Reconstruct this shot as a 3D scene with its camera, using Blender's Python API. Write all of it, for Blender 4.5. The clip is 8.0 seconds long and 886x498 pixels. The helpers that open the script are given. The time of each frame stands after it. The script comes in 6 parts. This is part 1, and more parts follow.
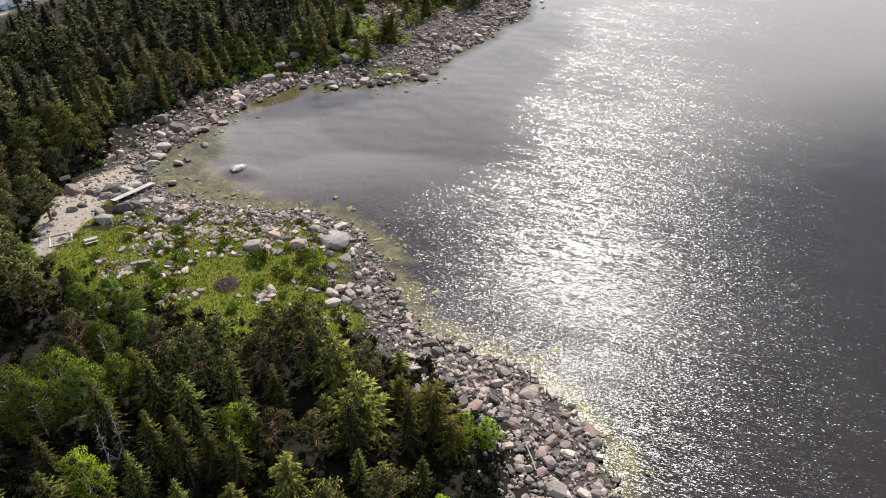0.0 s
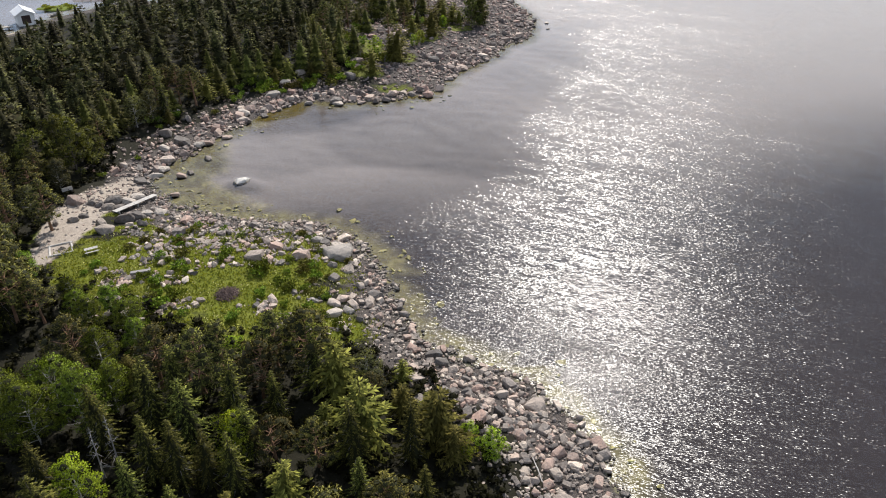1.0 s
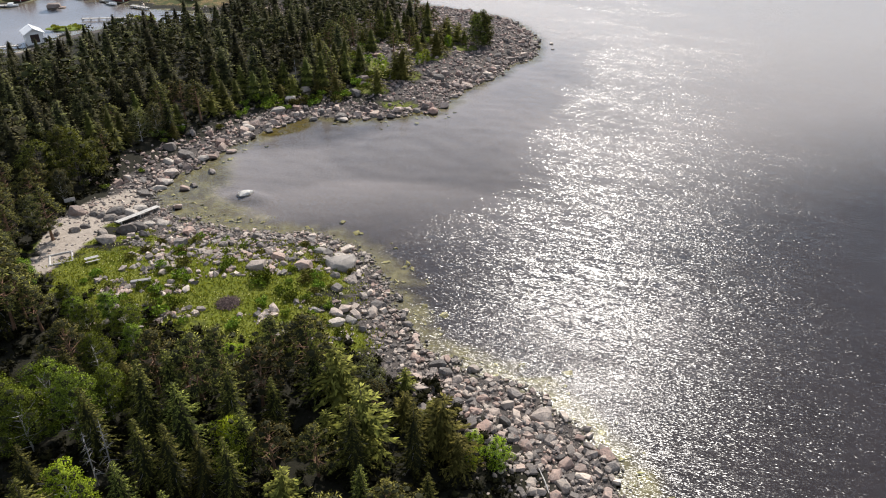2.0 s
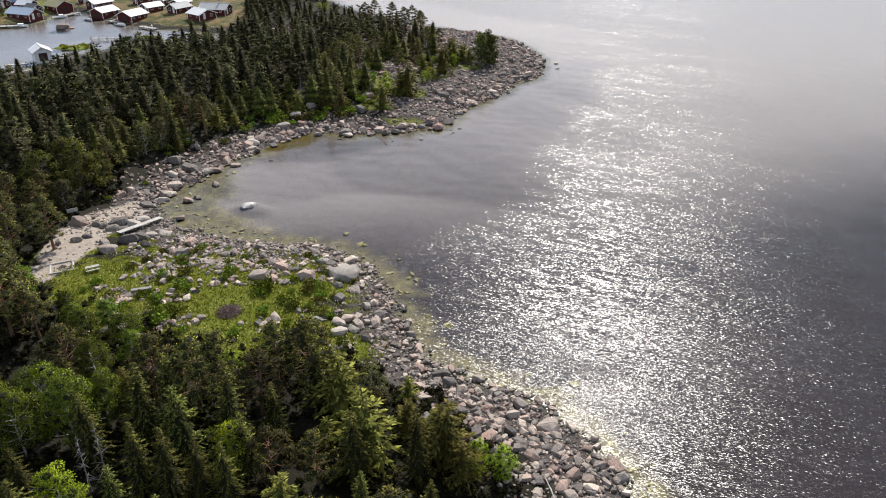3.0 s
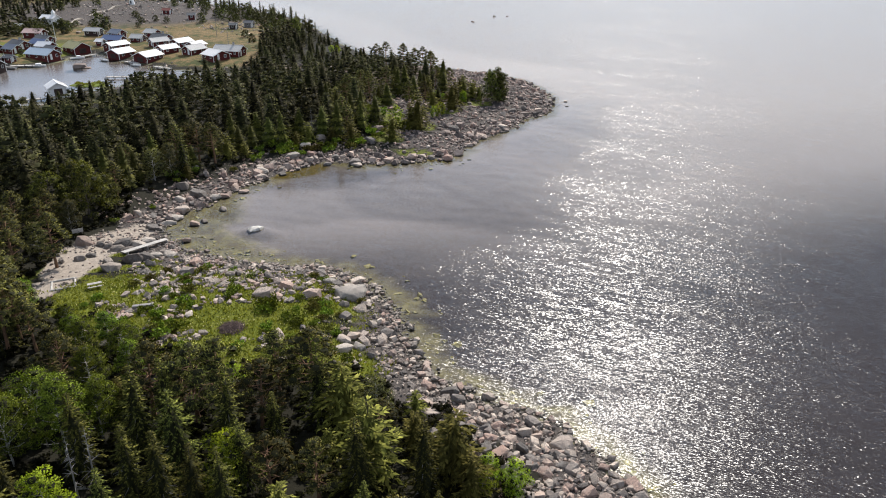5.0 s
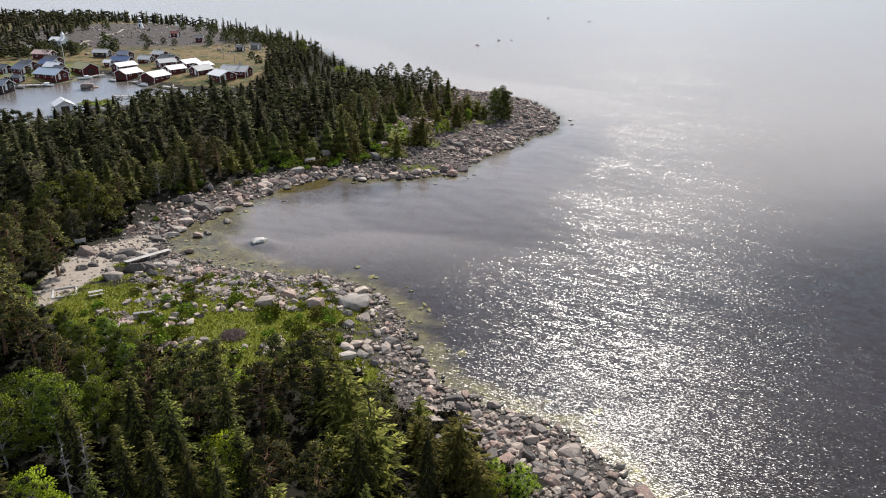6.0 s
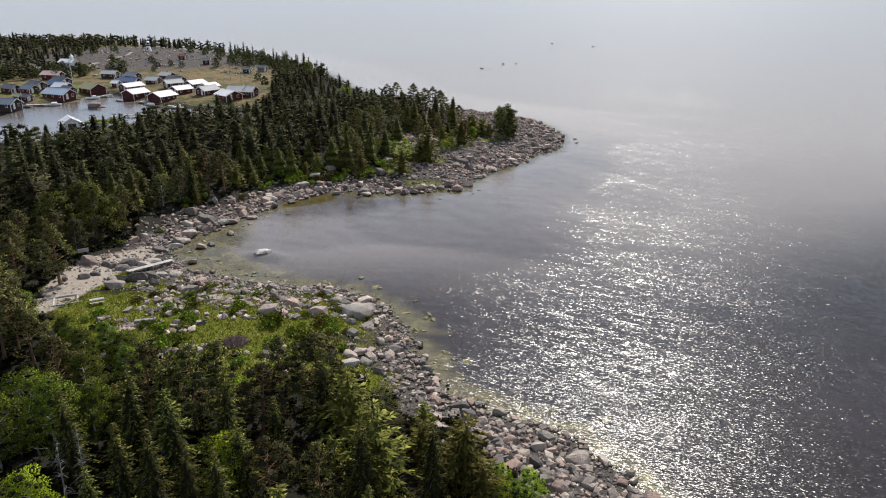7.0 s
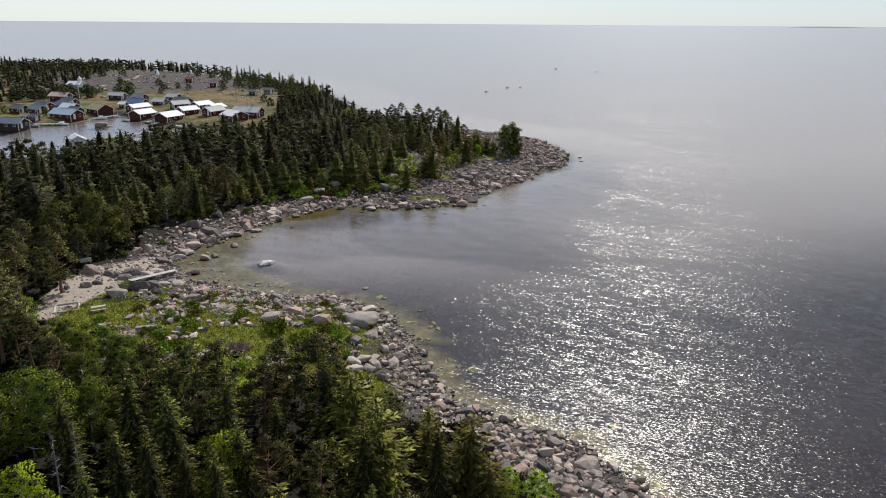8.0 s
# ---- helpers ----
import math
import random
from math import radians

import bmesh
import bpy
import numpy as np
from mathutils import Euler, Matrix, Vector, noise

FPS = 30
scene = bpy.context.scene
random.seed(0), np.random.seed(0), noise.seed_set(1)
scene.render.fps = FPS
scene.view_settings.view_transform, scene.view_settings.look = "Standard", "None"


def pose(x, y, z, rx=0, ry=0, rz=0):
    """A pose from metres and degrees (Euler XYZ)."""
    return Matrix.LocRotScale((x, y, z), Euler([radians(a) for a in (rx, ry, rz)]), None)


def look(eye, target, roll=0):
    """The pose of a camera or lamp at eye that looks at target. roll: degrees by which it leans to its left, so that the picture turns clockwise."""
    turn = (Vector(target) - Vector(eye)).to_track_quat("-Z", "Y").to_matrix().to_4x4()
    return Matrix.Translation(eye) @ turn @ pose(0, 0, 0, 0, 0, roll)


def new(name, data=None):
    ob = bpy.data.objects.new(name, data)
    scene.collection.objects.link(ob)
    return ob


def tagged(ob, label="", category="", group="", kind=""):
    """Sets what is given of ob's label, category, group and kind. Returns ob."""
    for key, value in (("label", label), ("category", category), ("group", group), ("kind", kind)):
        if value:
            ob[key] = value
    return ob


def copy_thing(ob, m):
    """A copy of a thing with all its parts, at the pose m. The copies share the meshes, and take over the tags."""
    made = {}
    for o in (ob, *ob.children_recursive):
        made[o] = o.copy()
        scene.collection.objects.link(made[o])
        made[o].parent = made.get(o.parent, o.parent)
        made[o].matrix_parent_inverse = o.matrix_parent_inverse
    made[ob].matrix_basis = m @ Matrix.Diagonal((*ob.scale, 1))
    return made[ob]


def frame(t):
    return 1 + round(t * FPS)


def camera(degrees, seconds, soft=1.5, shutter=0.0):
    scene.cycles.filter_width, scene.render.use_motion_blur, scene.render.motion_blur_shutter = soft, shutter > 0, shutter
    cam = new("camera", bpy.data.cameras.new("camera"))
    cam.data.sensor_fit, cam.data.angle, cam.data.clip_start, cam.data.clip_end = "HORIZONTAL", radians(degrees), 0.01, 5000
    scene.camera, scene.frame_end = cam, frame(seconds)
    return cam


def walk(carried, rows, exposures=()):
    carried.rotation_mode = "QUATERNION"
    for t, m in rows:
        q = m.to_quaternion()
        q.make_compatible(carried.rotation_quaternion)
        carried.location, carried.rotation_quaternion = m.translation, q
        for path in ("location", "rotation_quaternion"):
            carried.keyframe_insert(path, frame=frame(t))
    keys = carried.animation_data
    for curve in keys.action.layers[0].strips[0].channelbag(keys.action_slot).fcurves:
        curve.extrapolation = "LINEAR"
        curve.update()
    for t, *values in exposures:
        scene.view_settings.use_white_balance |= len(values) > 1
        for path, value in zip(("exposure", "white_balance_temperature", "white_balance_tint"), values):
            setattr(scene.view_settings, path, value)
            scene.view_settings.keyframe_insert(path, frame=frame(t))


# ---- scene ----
cam = camera(64.0, 8.0, soft=1.0)
PATH = [
    (0, (0.582, -0.037, 54.989), (3.126, 49.044, 20.571), -0.097),
    (0.5, (0.57, -0.08, 53.696), (2.976, 49.682, 20.26), -0.066),
    (1, (0.558, -0.115, 52.438), (2.82, 50.295, 19.978), -0.034),
    (1.5, (0.544, -0.144, 51.213), (2.659, 50.884, 19.721), -0.003),
    (2, (0.527, -0.166, 50.014), (2.492, 51.451, 19.488), 0.028),
    (2.5, (0.508, -0.182, 48.837), (2.319, 51.999, 19.274), 0.059),
    (3, (0.487, -0.191, 47.677), (2.141, 52.528, 19.077), 0.09),
    (3.5, (0.461, -0.195, 46.53), (1.956, 53.041, 18.894), 0.122),
    (4, (0.432, -0.192, 45.391), (1.766, 53.538, 18.722), 0.153),
    (4.5, (0.398, -0.185, 44.255), (1.569, 54.021, 18.558), 0.184),
    (5, (0.36, -0.172, 43.118), (1.367, 54.491, 18.401), 0.215),
    (5.5, (0.316, -0.154, 41.974), (1.157, 54.948, 18.247), 0.246),
    (6, (0.266, -0.132, 40.82), (0.94, 55.394, 18.094), 0.277),
    (6.5, (0.21, -0.105, 39.65), (0.717, 55.827, 17.94), 0.309),
    (7, (0.148, -0.074, 38.46), (0.486, 56.25, 17.783), 0.34),
    (7.5, (0.078, -0.039, 37.245), (0.247, 56.661, 17.621), 0.371),
    (8, (0.0, 0.0, 36.0), (0.0, 57.061, 17.451), 0.402),
]
walk(cam, [(t, look(eye, target, roll)) for t, eye, target, roll in PATH], exposures=[(0.0, 0.71), (4.5, 0.62), (6.5, 0.49), (8.0, 0.26)])

# ---- light ----
SUN_AZ, SUN_EL = 17.0, 43.0          # degrees clockwise from +y, and above the horizon
world = bpy.data.worlds.new("sky")
scene.world = world
world.use_nodes = True
wn = world.node_tree
sky = wn.nodes.new("ShaderNodeTexSky")
sky.sky_type, sky.sun_disc = "NISHITA", False
sky.sun_elevation, sky.sun_rotation = radians(SUN_EL), radians(-SUN_AZ)
sky.air_density, sky.dust_density, sky.ozone_density = 1.0, 0.15, 1.0
haze = wn.nodes.new("ShaderNodeMix")                     # a thin even veil of summer haze over the clear sky
haze.data_type = "RGBA"
haze.inputs[0].default_value = 0.46
haze.inputs[7].default_value = (9.8, 10.9, 12.6, 1)
cool = wn.nodes.new("ShaderNodeMix")
cool.data_type, cool.blend_type = "RGBA", "MULTIPLY"
cool.inputs[0].default_value = 1.0
cool.inputs[7].default_value = (0.74, 0.86, 1.04, 1)
wn.links.new(sky.outputs[0], cool.inputs[6])
wn.links.new(cool.outputs[2], haze.inputs[6])
wn.links.new(haze.outputs[2], wn.nodes["Background"].inputs[0])
wn.nodes["Background"].inputs[1].default_value = 0.072
sun_data = bpy.data.lights.new("sun", "SUN")
sun_data.energy, sun_data.angle, sun_data.color = 5.0, radians(0.53), (1.0, 0.945, 0.88)
sun = new("sun", sun_data)
sa, se = radians(SUN_AZ), radians(SUN_EL)
sun.matrix_world = look((40, 200, 200), (40 - math.sin(sa) * math.cos(se), 200 - math.cos(sa) * math.cos(se), 200 - math.sin(se)))


# ---- materials ----
class Nodes:
    """A small writer of node materials."""

    def __init__(self, name):
        self.mat = bpy.data.materials.new(name)
        self.mat.use_nodes = True
        self.tree = self.mat.node_tree
        self.bsdf = self.tree.nodes["Principled BSDF"]

    def add(self, kind, **inputs):
        n = self.tree.nodes.new("ShaderNode" + kind)
        for k, v in inputs.items():
            key = int(k[1:]) if k[0] == "i" and k[1:].isdigit() else k.replace("_", " ")
            self.put(n.inputs[key], v)
        return n

    def put(self, socket, v):
        if isinstance(v, bpy.types.NodeSocket):
            self.tree.links.new(v, socket)
        else:
            socket.default_value = v

    def noise(self, scale, detail=4.0, rough=0.55, vector=None, dist=0.0):
        n = self.add("TexNoise", Scale=scale, Detail=detail, Roughness=rough, Distortion=dist)
        self.put(n.inputs["Vector"], vector if vector is not None else self.pos())
        return n

    def pos(self):
        return self.add("NewGeometry").outputs["Position"]

    def local(self):
        return self.add("TexCoord").outputs["Object"]

    def ramp(self, fac, *stops):
        r = self.add("ValToRGB", Fac=fac)
        e = r.color_ramp.elements
        while len(e) < len(stops):
            e.new(0.5)
        for el, (at, c) in zip(e, stops):
            el.position, el.color = at, (*c, 1) if len(c) == 3 else c
        return r.outputs[0]

    def math(self, op, a, b=0.0, c=0.0):
        m = self.add("Math")
        m.operation = op
        for s, v in zip(m.inputs, (a, b, c)):
            self.put(s, v)
        return m.outputs[0]

    def vmath(self, op, a, b=(0, 0, 0)):
        m = self.add("VectorMath")
        m.operation = op
        self.put(m.inputs[0], a)
        self.put(m.inputs[3] if op == "SCALE" else m.inputs[1], b)
        return m.outputs[0]

    def mix(self, fac, a, b, blend="MIX"):
        m = self.add("Mix")
        m.data_type, m.blend_type = "RGBA", blend
        self.put(m.inputs[0], fac)
        for i, v in ((6, a), (7, b)):
            self.put(m.inputs[i], (*v, 1) if isinstance(v, tuple) and len(v) == 3 else v)
        return m.outputs[2]

    def range(self, v, a, b, c=0.0, d=1.0):
        m = self.add("MapRange", Value=v, From_Min=a, From_Max=b, To_Min=c, To_Max=d)
        return m.outputs[0]

    def attr(self, name):
        a = self.add("Attribute")
        a.attribute_name = name
        return a.outputs["Fac"]

    def rand(self):
        return self.add("ObjectInfo").outputs["Random"]

    def island(self):
        return self.add("NewGeometry").outputs["Random Per Island"]

    def bump(self, height, strength=0.5, distance=0.05):
        self.put(self.bsdf.inputs["Normal"], self.add("Bump", Height=height, Strength=strength, Distance=distance).outputs[0])

    def done(self, color, rough=0.8, spec=0.3, metal=0.0):
        self.put(self.bsdf.inputs["Base Color"], (*color, 1) if isinstance(color, tuple) and len(color) == 3 else color)
        self.put(self.bsdf.inputs["Roughness"], rough)
        self.put(self.bsdf.inputs["Specular IOR Level"], spec)
        self.put(self.bsdf.inputs["Metallic"], metal)
        return self.mat


def water_material():
    n = Nodes("sea_water")

    def drawn_out(turn, along):
        m = n.add("Mapping")
        m.vector_type = "TEXTURE"
        n.put(m.inputs["Rotation"], (0, 0, radians(turn)))
        n.put(m.inputs["Scale"], (along, 1.0, 1.0))
        n.put(m.inputs["Vector"], n.pos())
        return m.outputs[0]

    swell = n.noise(1.0, 2.0, 0.5, drawn_out(-30, 4.5), 0.5)
    waves = n.noise(5.0, 2.0, 0.6, drawn_out(-24, 4.5), 0.4)
    ripple_ = n.noise(9.5, 1.0, 0.6, drawn_out(-22, 3.0), 0.2)
    gust = n.noise(0.035, 3.0, 0.6, drawn_out(-30, 2.0), 0.8)
    streak = n.noise(0.22, 3.0, 0.6, drawn_out(-30, 6.0), 0.5)
    flaw = n.noise(0.09, 3.0, 0.6)
    at = n.add("SeparateXYZ", Vector=n.pos())
    x, y = at.outputs[0], at.outputs[1]

    def near(px, py, r0, r1):
        d = n.add("VectorMath")
        d.operation = "DISTANCE"
        n.put(d.inputs[0], n.pos())
        n.put(d.inputs[1], (px, py, 0.0))
        return n.range(d.outputs["Value"], r0, r1, 1.0, 0.0)

    rim = n.math("MULTIPLY", n.math("MAXIMUM", n.math("SUBTRACT", y, 100.0), 0.0), 0.32)
    out = n.math("MAXIMUM", n.math("SUBTRACT", n.math("SUBTRACT", x, 14.0), rim), n.math("SUBTRACT", 97.0, y))
    out = n.math("MAXIMUM", out, n.math("SUBTRACT", y, 190.0))
    out = n.math("SUBTRACT", out, n.math("MULTIPLY", near(-2.0, 75.0, 3.0, 9.0), 14.0))
    out = n.math("ADD", out, n.math("MULTIPLY", n.math("SUBTRACT", flaw.outputs["Fac"], 0.5), 22.0))
    lee = n.range(out, -9.0, 8.0, 0.26, 1.0)                # the bay lies in the lee of the cape
    sheltered = n.range(near(-128.0, 222.0, 55, 80), 0.0, 1.0, 1.0, 0.08)
    wind = n.math("MULTIPLY", n.range(gust.outputs["Fac"], 0.36, 0.6, 0.7, 1.1), n.range(streak.outputs["Fac"], 0.38, 0.62, 0.82, 1.14))
    calm = n.math("MULTIPLY", n.math("MULTIPLY", sheltered, wind), lee)
    half = (0.5, 0.5, 0.5)
    slope = n.vmath("MULTIPLY", n.vmath("SUBTRACT", waves.outputs["Color"], half), (0.53, 0.62, 0.0))
    slope = n.vmath("ADD", slope, n.vmath("MULTIPLY", n.vmath("SUBTRACT", ripple_.outputs["Color"], half), (0.74, 0.85, 0.0)))
    slope = n.vmath("ADD", n.vmath("SCALE", slope, calm), n.vmath("SCALE", n.vmath("MULTIPLY", n.vmath("SUBTRACT", swell.outputs["Color"], half), (0.10, 0.26, 0.0)), n.math("MULTIPLY", sheltered, n.math("MAXIMUM", lee, 0.45))))
    slope = n.vmath("MULTIPLY", slope, (1, 1, 0))
    n.put(n.bsdf.inputs["Normal"], n.vmath("NORMALIZE", n.vmath("ADD", slope, (0, 0, 1))))
    n.put(n.bsdf.inputs["Transmission Weight"], 1.0)
    n.put(n.bsdf.inputs["IOR"], n.math("MAXIMUM", n.range(lee, 0.26, 1.0, 1.25, 1.18), n.range(sheltered, 0.08, 1.0, 1.33, 1.0)))
    return n.done((0.80, 0.78, 0.75), n.range(lee, 0.26, 1.0, 0.08, 0.21), 0.5)


def ground_material():
    n = Nodes("shore_ground")
    fine = n.noise(2.2, 6.0, 0.65)
    broad = n.noise(0.12, 4.0, 0.6)
    grit = n.noise(14.0, 3.0, 0.6)
    # wood floor near black, with the shade of the trees in its colour
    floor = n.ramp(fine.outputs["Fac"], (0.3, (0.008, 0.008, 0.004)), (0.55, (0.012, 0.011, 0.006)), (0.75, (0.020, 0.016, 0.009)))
    grass = n.mix(n.range(broad.outputs["Fac"], 0.4, 0.62),
                  n.ramp(fine.outputs["Fac"], (0.3, (0.060, 0.075, 0.006)), (0.7, (0.115, 0.130, 0.012))),
                  n.ramp(fine.outputs["Fac"], (0.3, (0.072, 0.080, 0.010)), (0.7, (0.140, 0.145, 0.024))))
    tuft = n.noise(0.45, 4.0, 0.65)
    heath = n.mix(n.range(n.math("ADD", n.math("MULTIPLY", broad.outputs["Fac"], 0.5), n.math("MULTIPLY", tuft.outputs["Fac"], 0.5)), 0.44, 0.56),
                  n.ramp(fine.outputs["Fac"], (0.3, (0.085, 0.055, 0.024)), (0.7, (0.20, 0.135, 0.060))),
                  n.ramp(fine.outputs["Fac"], (0.3, (0.024, 0.030, 0.008)), (0.7, (0.060, 0.066, 0.018))))
    # rock and gravel, darkened to stand in for shade between the stones
    rock = n.ramp(grit.outputs["Fac"], (0.3, (0.018, 0.016, 0.015)), (0.5, (0.048, 0.041, 0.037)), (0.72, (0.15, 0.126, 0.113)))
    sand = n.ramp(fine.outputs["Fac"], (0.25, (0.19, 0.158, 0.128)), (0.7, (0.31, 0.265, 0.22)))
    bed = n.mix(n.range(n.noise(0.55, 4.0, 0.6).outputs["Fac"], 0.42, 0.6),
                n.ramp(fine.outputs["Fac"], (0.3, (0.075, 0.068, 0.046)), (0.7, (0.13, 0.118, 0.08))),
                n.ramp(fine.outputs["Fac"], (0.3, (0.115, 0.108, 0.058)), (0.7, (0.20, 0.188, 0.10))))
    # bed away from shore: light lost in deep water is painted as darkness
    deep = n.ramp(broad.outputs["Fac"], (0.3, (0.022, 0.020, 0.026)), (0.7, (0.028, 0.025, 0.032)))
    # pale silt, lightened further in place of the sky's reflection on the water
    silt_sheen = n.ramp(broad.outputs["Fac"], (0.3, (0.334, 0.316, 0.324)), (0.7, (0.353, 0.334, 0.342)))
    weed = n.ramp(fine.outputs["Fac"], (0.3, (0.030, 0.026, 0.008)), (0.5, (0.085, 0.066, 0.014)), (0.75, (0.19, 0.15, 0.03)))
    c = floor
    for name, layer in (("heath", heath), ("grass", grass), ("rock", rock), ("sand", sand), ("bed", bed), ("deep", deep), ("silt_sheen", silt_sheen), ("weed", weed)):
        lo, hi = (0.05, 0.95) if name in ("deep", "silt_sheen") else (0.35, 0.65)
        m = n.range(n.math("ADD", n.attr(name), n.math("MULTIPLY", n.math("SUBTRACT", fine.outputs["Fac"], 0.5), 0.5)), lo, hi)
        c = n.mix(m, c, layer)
    n.bump(n.math("ADD", fine.outputs["Fac"], n.math("MULTIPLY", grit.outputs["Fac"], 0.4)), 0.7, 0.15)
    return n.done(c, 0.92, 0.15)


def stone_material(name, warm, joined, tint=(1.36, 1.26, 1.17)):
    n = Nodes(name)
    r = n.island() if joined else n.rand()
    p = n.pos()
    speck = n.noise(9.0, 4.0, 0.7, p)
    cloud = n.noise(1.3, 4.0, 0.6, p)
    base = n.ramp(r, (0.0, (0.060, 0.055, 0.053)), (0.25, (0.165, 0.149, 0.139)), (0.5, (0.31, 0.270, 0.238)),
                  (0.66, (0.275, 0.198, 0.168)), (0.8, (0.10, 0.090, 0.084)), (1.0, (0.52, 0.46, 0.40)))
    base = n.mix(warm, n.mix(1.0, base, tint, "MULTIPLY"), (0.47, 0.42, 0.36))
    c = n.mix(n.range(speck.outputs["Fac"], 0.35, 0.65, 0.0, 0.6), base, n.mix(0.55, base, (0.10, 0.095, 0.09)))
    c = n.mix(n.range(cloud.outputs["Fac"], 0.55, 0.72, 0.0, 0.35), c, (0.33, 0.31, 0.285))
    stain = n.noise(0.9, 5.0, 0.7, p, 1.2)
    c = n.mix(n.range(stain.outputs["Fac"], 0.52, 0.62, 0.0, 0.45), c, (0.15, 0.14, 0.13))
    lichen = n.noise(2.6, 3.0, 0.7, p)
    c = n.mix(n.range(lichen.outputs["Fac"], 0.63, 0.70, 0.0, 0.55), c, (0.10, 0.10, 0.085))
    height = n.add("SeparateXYZ", Vector=p).outputs[2]
    wet = n.range(n.math("ADD", height, n.math("MULTIPLY", cloud.outputs["Fac"], 0.25)), 0.17, 0.42, 0.78, 0.0)
    c = n.mix(wet, c, (0.055, 0.05, 0.036))
    n.bump(n.math("ADD", speck.outputs["Fac"], n.math("MULTIPLY", cloud.outputs["Fac"], 2.0)), 0.9, 0.14)
    return n.done(c, n.range(wet, 0.0, 0.7, 0.85, 0.45), 0.3)


def foliage_material(name, dark, mid, light, joined=False, trans=0.22):
    n = Nodes(name)
    dark, mid, light = [(0.99 * r * k, 0.88 * g * k, 1.30 * b * k) for k, (r, g, b) in zip((0.7, 1.0, 1.22), (dark, mid, light))]
    tree = n.attr("tree") if joined else n.rand()
    spray = n.island()
    c = n.ramp(spray, (0.0, dark), (0.55, mid), (1.0, light))
    hue = n.add("HueSaturation", Color=c)
    n.put(hue.inputs["Hue"], n.range(tree, 0, 1, 0.475, 0.52))
    n.put(hue.inputs["Value"], n.range(tree, 0, 1, 0.55, 1.5) if joined else n.range(tree, 0, 1, 0.62, 1.5))
    n.done(hue.outputs[0], 0.7, 0.05)
    lit = n.add("BsdfTranslucent")
    n.put(lit.inputs["Color"], n.mix(1.0, hue.outputs[0], (1.5, 1.55, 0.7), "MULTIPLY"))
    out = n.tree.nodes["Material Output"]
    mix = n.add("MixShader", i0=trans)
    n.put(mix.inputs[1], n.bsdf.outputs[0])
    n.put(mix.inputs[2], lit.outputs[0])
    n.put(out.inputs[0], mix.outputs[0])
    return n.mat


def bark_material(name, a, b):
    n = Nodes(name)
    p = n.add("Mapping", Scale=(6.0, 6.0, 1.2))
    n.put(p.inputs["Vector"], n.local())
    t = n.noise(2.0, 5.0, 0.7, p.outputs[0])
    n.bump(t.outputs["Fac"], 0.8, 0.03)
    return n.done(n.ramp(t.outputs["Fac"], (0.3, a), (0.7, b)), 0.9, 0.15)


def board_material(name, a, b, rough=0.75, scale=5.0):
    n = Nodes(name)
    p = n.add("Mapping", Scale=(1.0, 1.0, 0.12))
    n.put(p.inputs["Vector"], n.local())
    t = n.noise(scale, 4.0, 0.6, p.outputs[0])
    w = n.noise(0.8, 3.0, 0.6, n.local())
    c = n.mix(n.range(w.outputs["Fac"], 0.4, 0.7, 0.0, 0.5), n.ramp(t.outputs["Fac"], (0.3, a), (0.7, b)), tuple(0.6 * v for v in a))
    n.bump(t.outputs["Fac"], 0.4, 0.02)
    return n.done(c, rough, 0.25)


def plain_material(name, color, rough=0.6, spec=0.3, metal=0.0, vary=0.25):
    n = Nodes(name)
    t = n.noise(3.0, 4.0, 0.6, n.local())
    c = n.mix(n.range(t.outputs["Fac"], 0.35, 0.7), color, tuple(v * (1 - vary) for v in color))
    return n.done(c, rough, spec, metal)


M_WATER = water_material()
M_GROUND = ground_material()
M_STONE = stone_material("granite_boulder", 0.0, False)
M_PALE = stone_material("pale_granite", 0.5, False)
M_DARK = stone_material("dark_granite", 0.0, False, (0.84, 0.78, 0.73))
M_CAPE = stone_material("cape_granite", 0.0, True, (1.20, 1.02, 0.94))
M_BLEACHED = plain_material("bleached_granite", (0.52, 0.49, 0.445), 0.85, 0.2, vary=0.4)
M_STONES = stone_material("granite_stones", 0.0, True)
M_SPRUCE = foliage_material("spruce_needles", (0.020, 0.026, 0.005), (0.045, 0.055, 0.008), (0.125, 0.138, 0.019), trans=0.05)
M_PINE = foliage_material("pine_needles", (0.032, 0.036, 0.008), (0.066, 0.070, 0.013), (0.145, 0.147, 0.025), trans=0.05)
M_LEAF = foliage_material("broad_leaves", (0.040, 0.066, 0.006), (0.080, 0.124, 0.010), (0.145, 0.206, 0.020), trans=0.2)
M_YOUNG = foliage_material("young_needles", (0.046, 0.050, 0.008), (0.078, 0.083, 0.012), (0.145, 0.150, 0.023), trans=0.10)
M_ALDER = foliage_material("alder_leaves", (0.036, 0.048, 0.009), (0.062, 0.078, 0.013), (0.11, 0.13, 0.022), trans=0.3)
M_FRESH = foliage_material("fresh_leaves", (0.10, 0.148, 0.008), (0.165, 0.236, 0.014), (0.25, 0.33, 0.028), trans=0.45)
M_BUSH = foliage_material("heath_bush_leaves", (0.030, 0.038, 0.008), (0.050, 0.062, 0.012), (0.085, 0.10, 0.02))
M_OLIVE = foliage_material("dusty_leaves", (0.045, 0.053, 0.016), (0.074, 0.082, 0.025), (0.115, 0.120, 0.040), trans=0.28)
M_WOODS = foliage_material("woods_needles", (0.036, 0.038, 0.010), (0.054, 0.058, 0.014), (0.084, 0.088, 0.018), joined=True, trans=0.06)
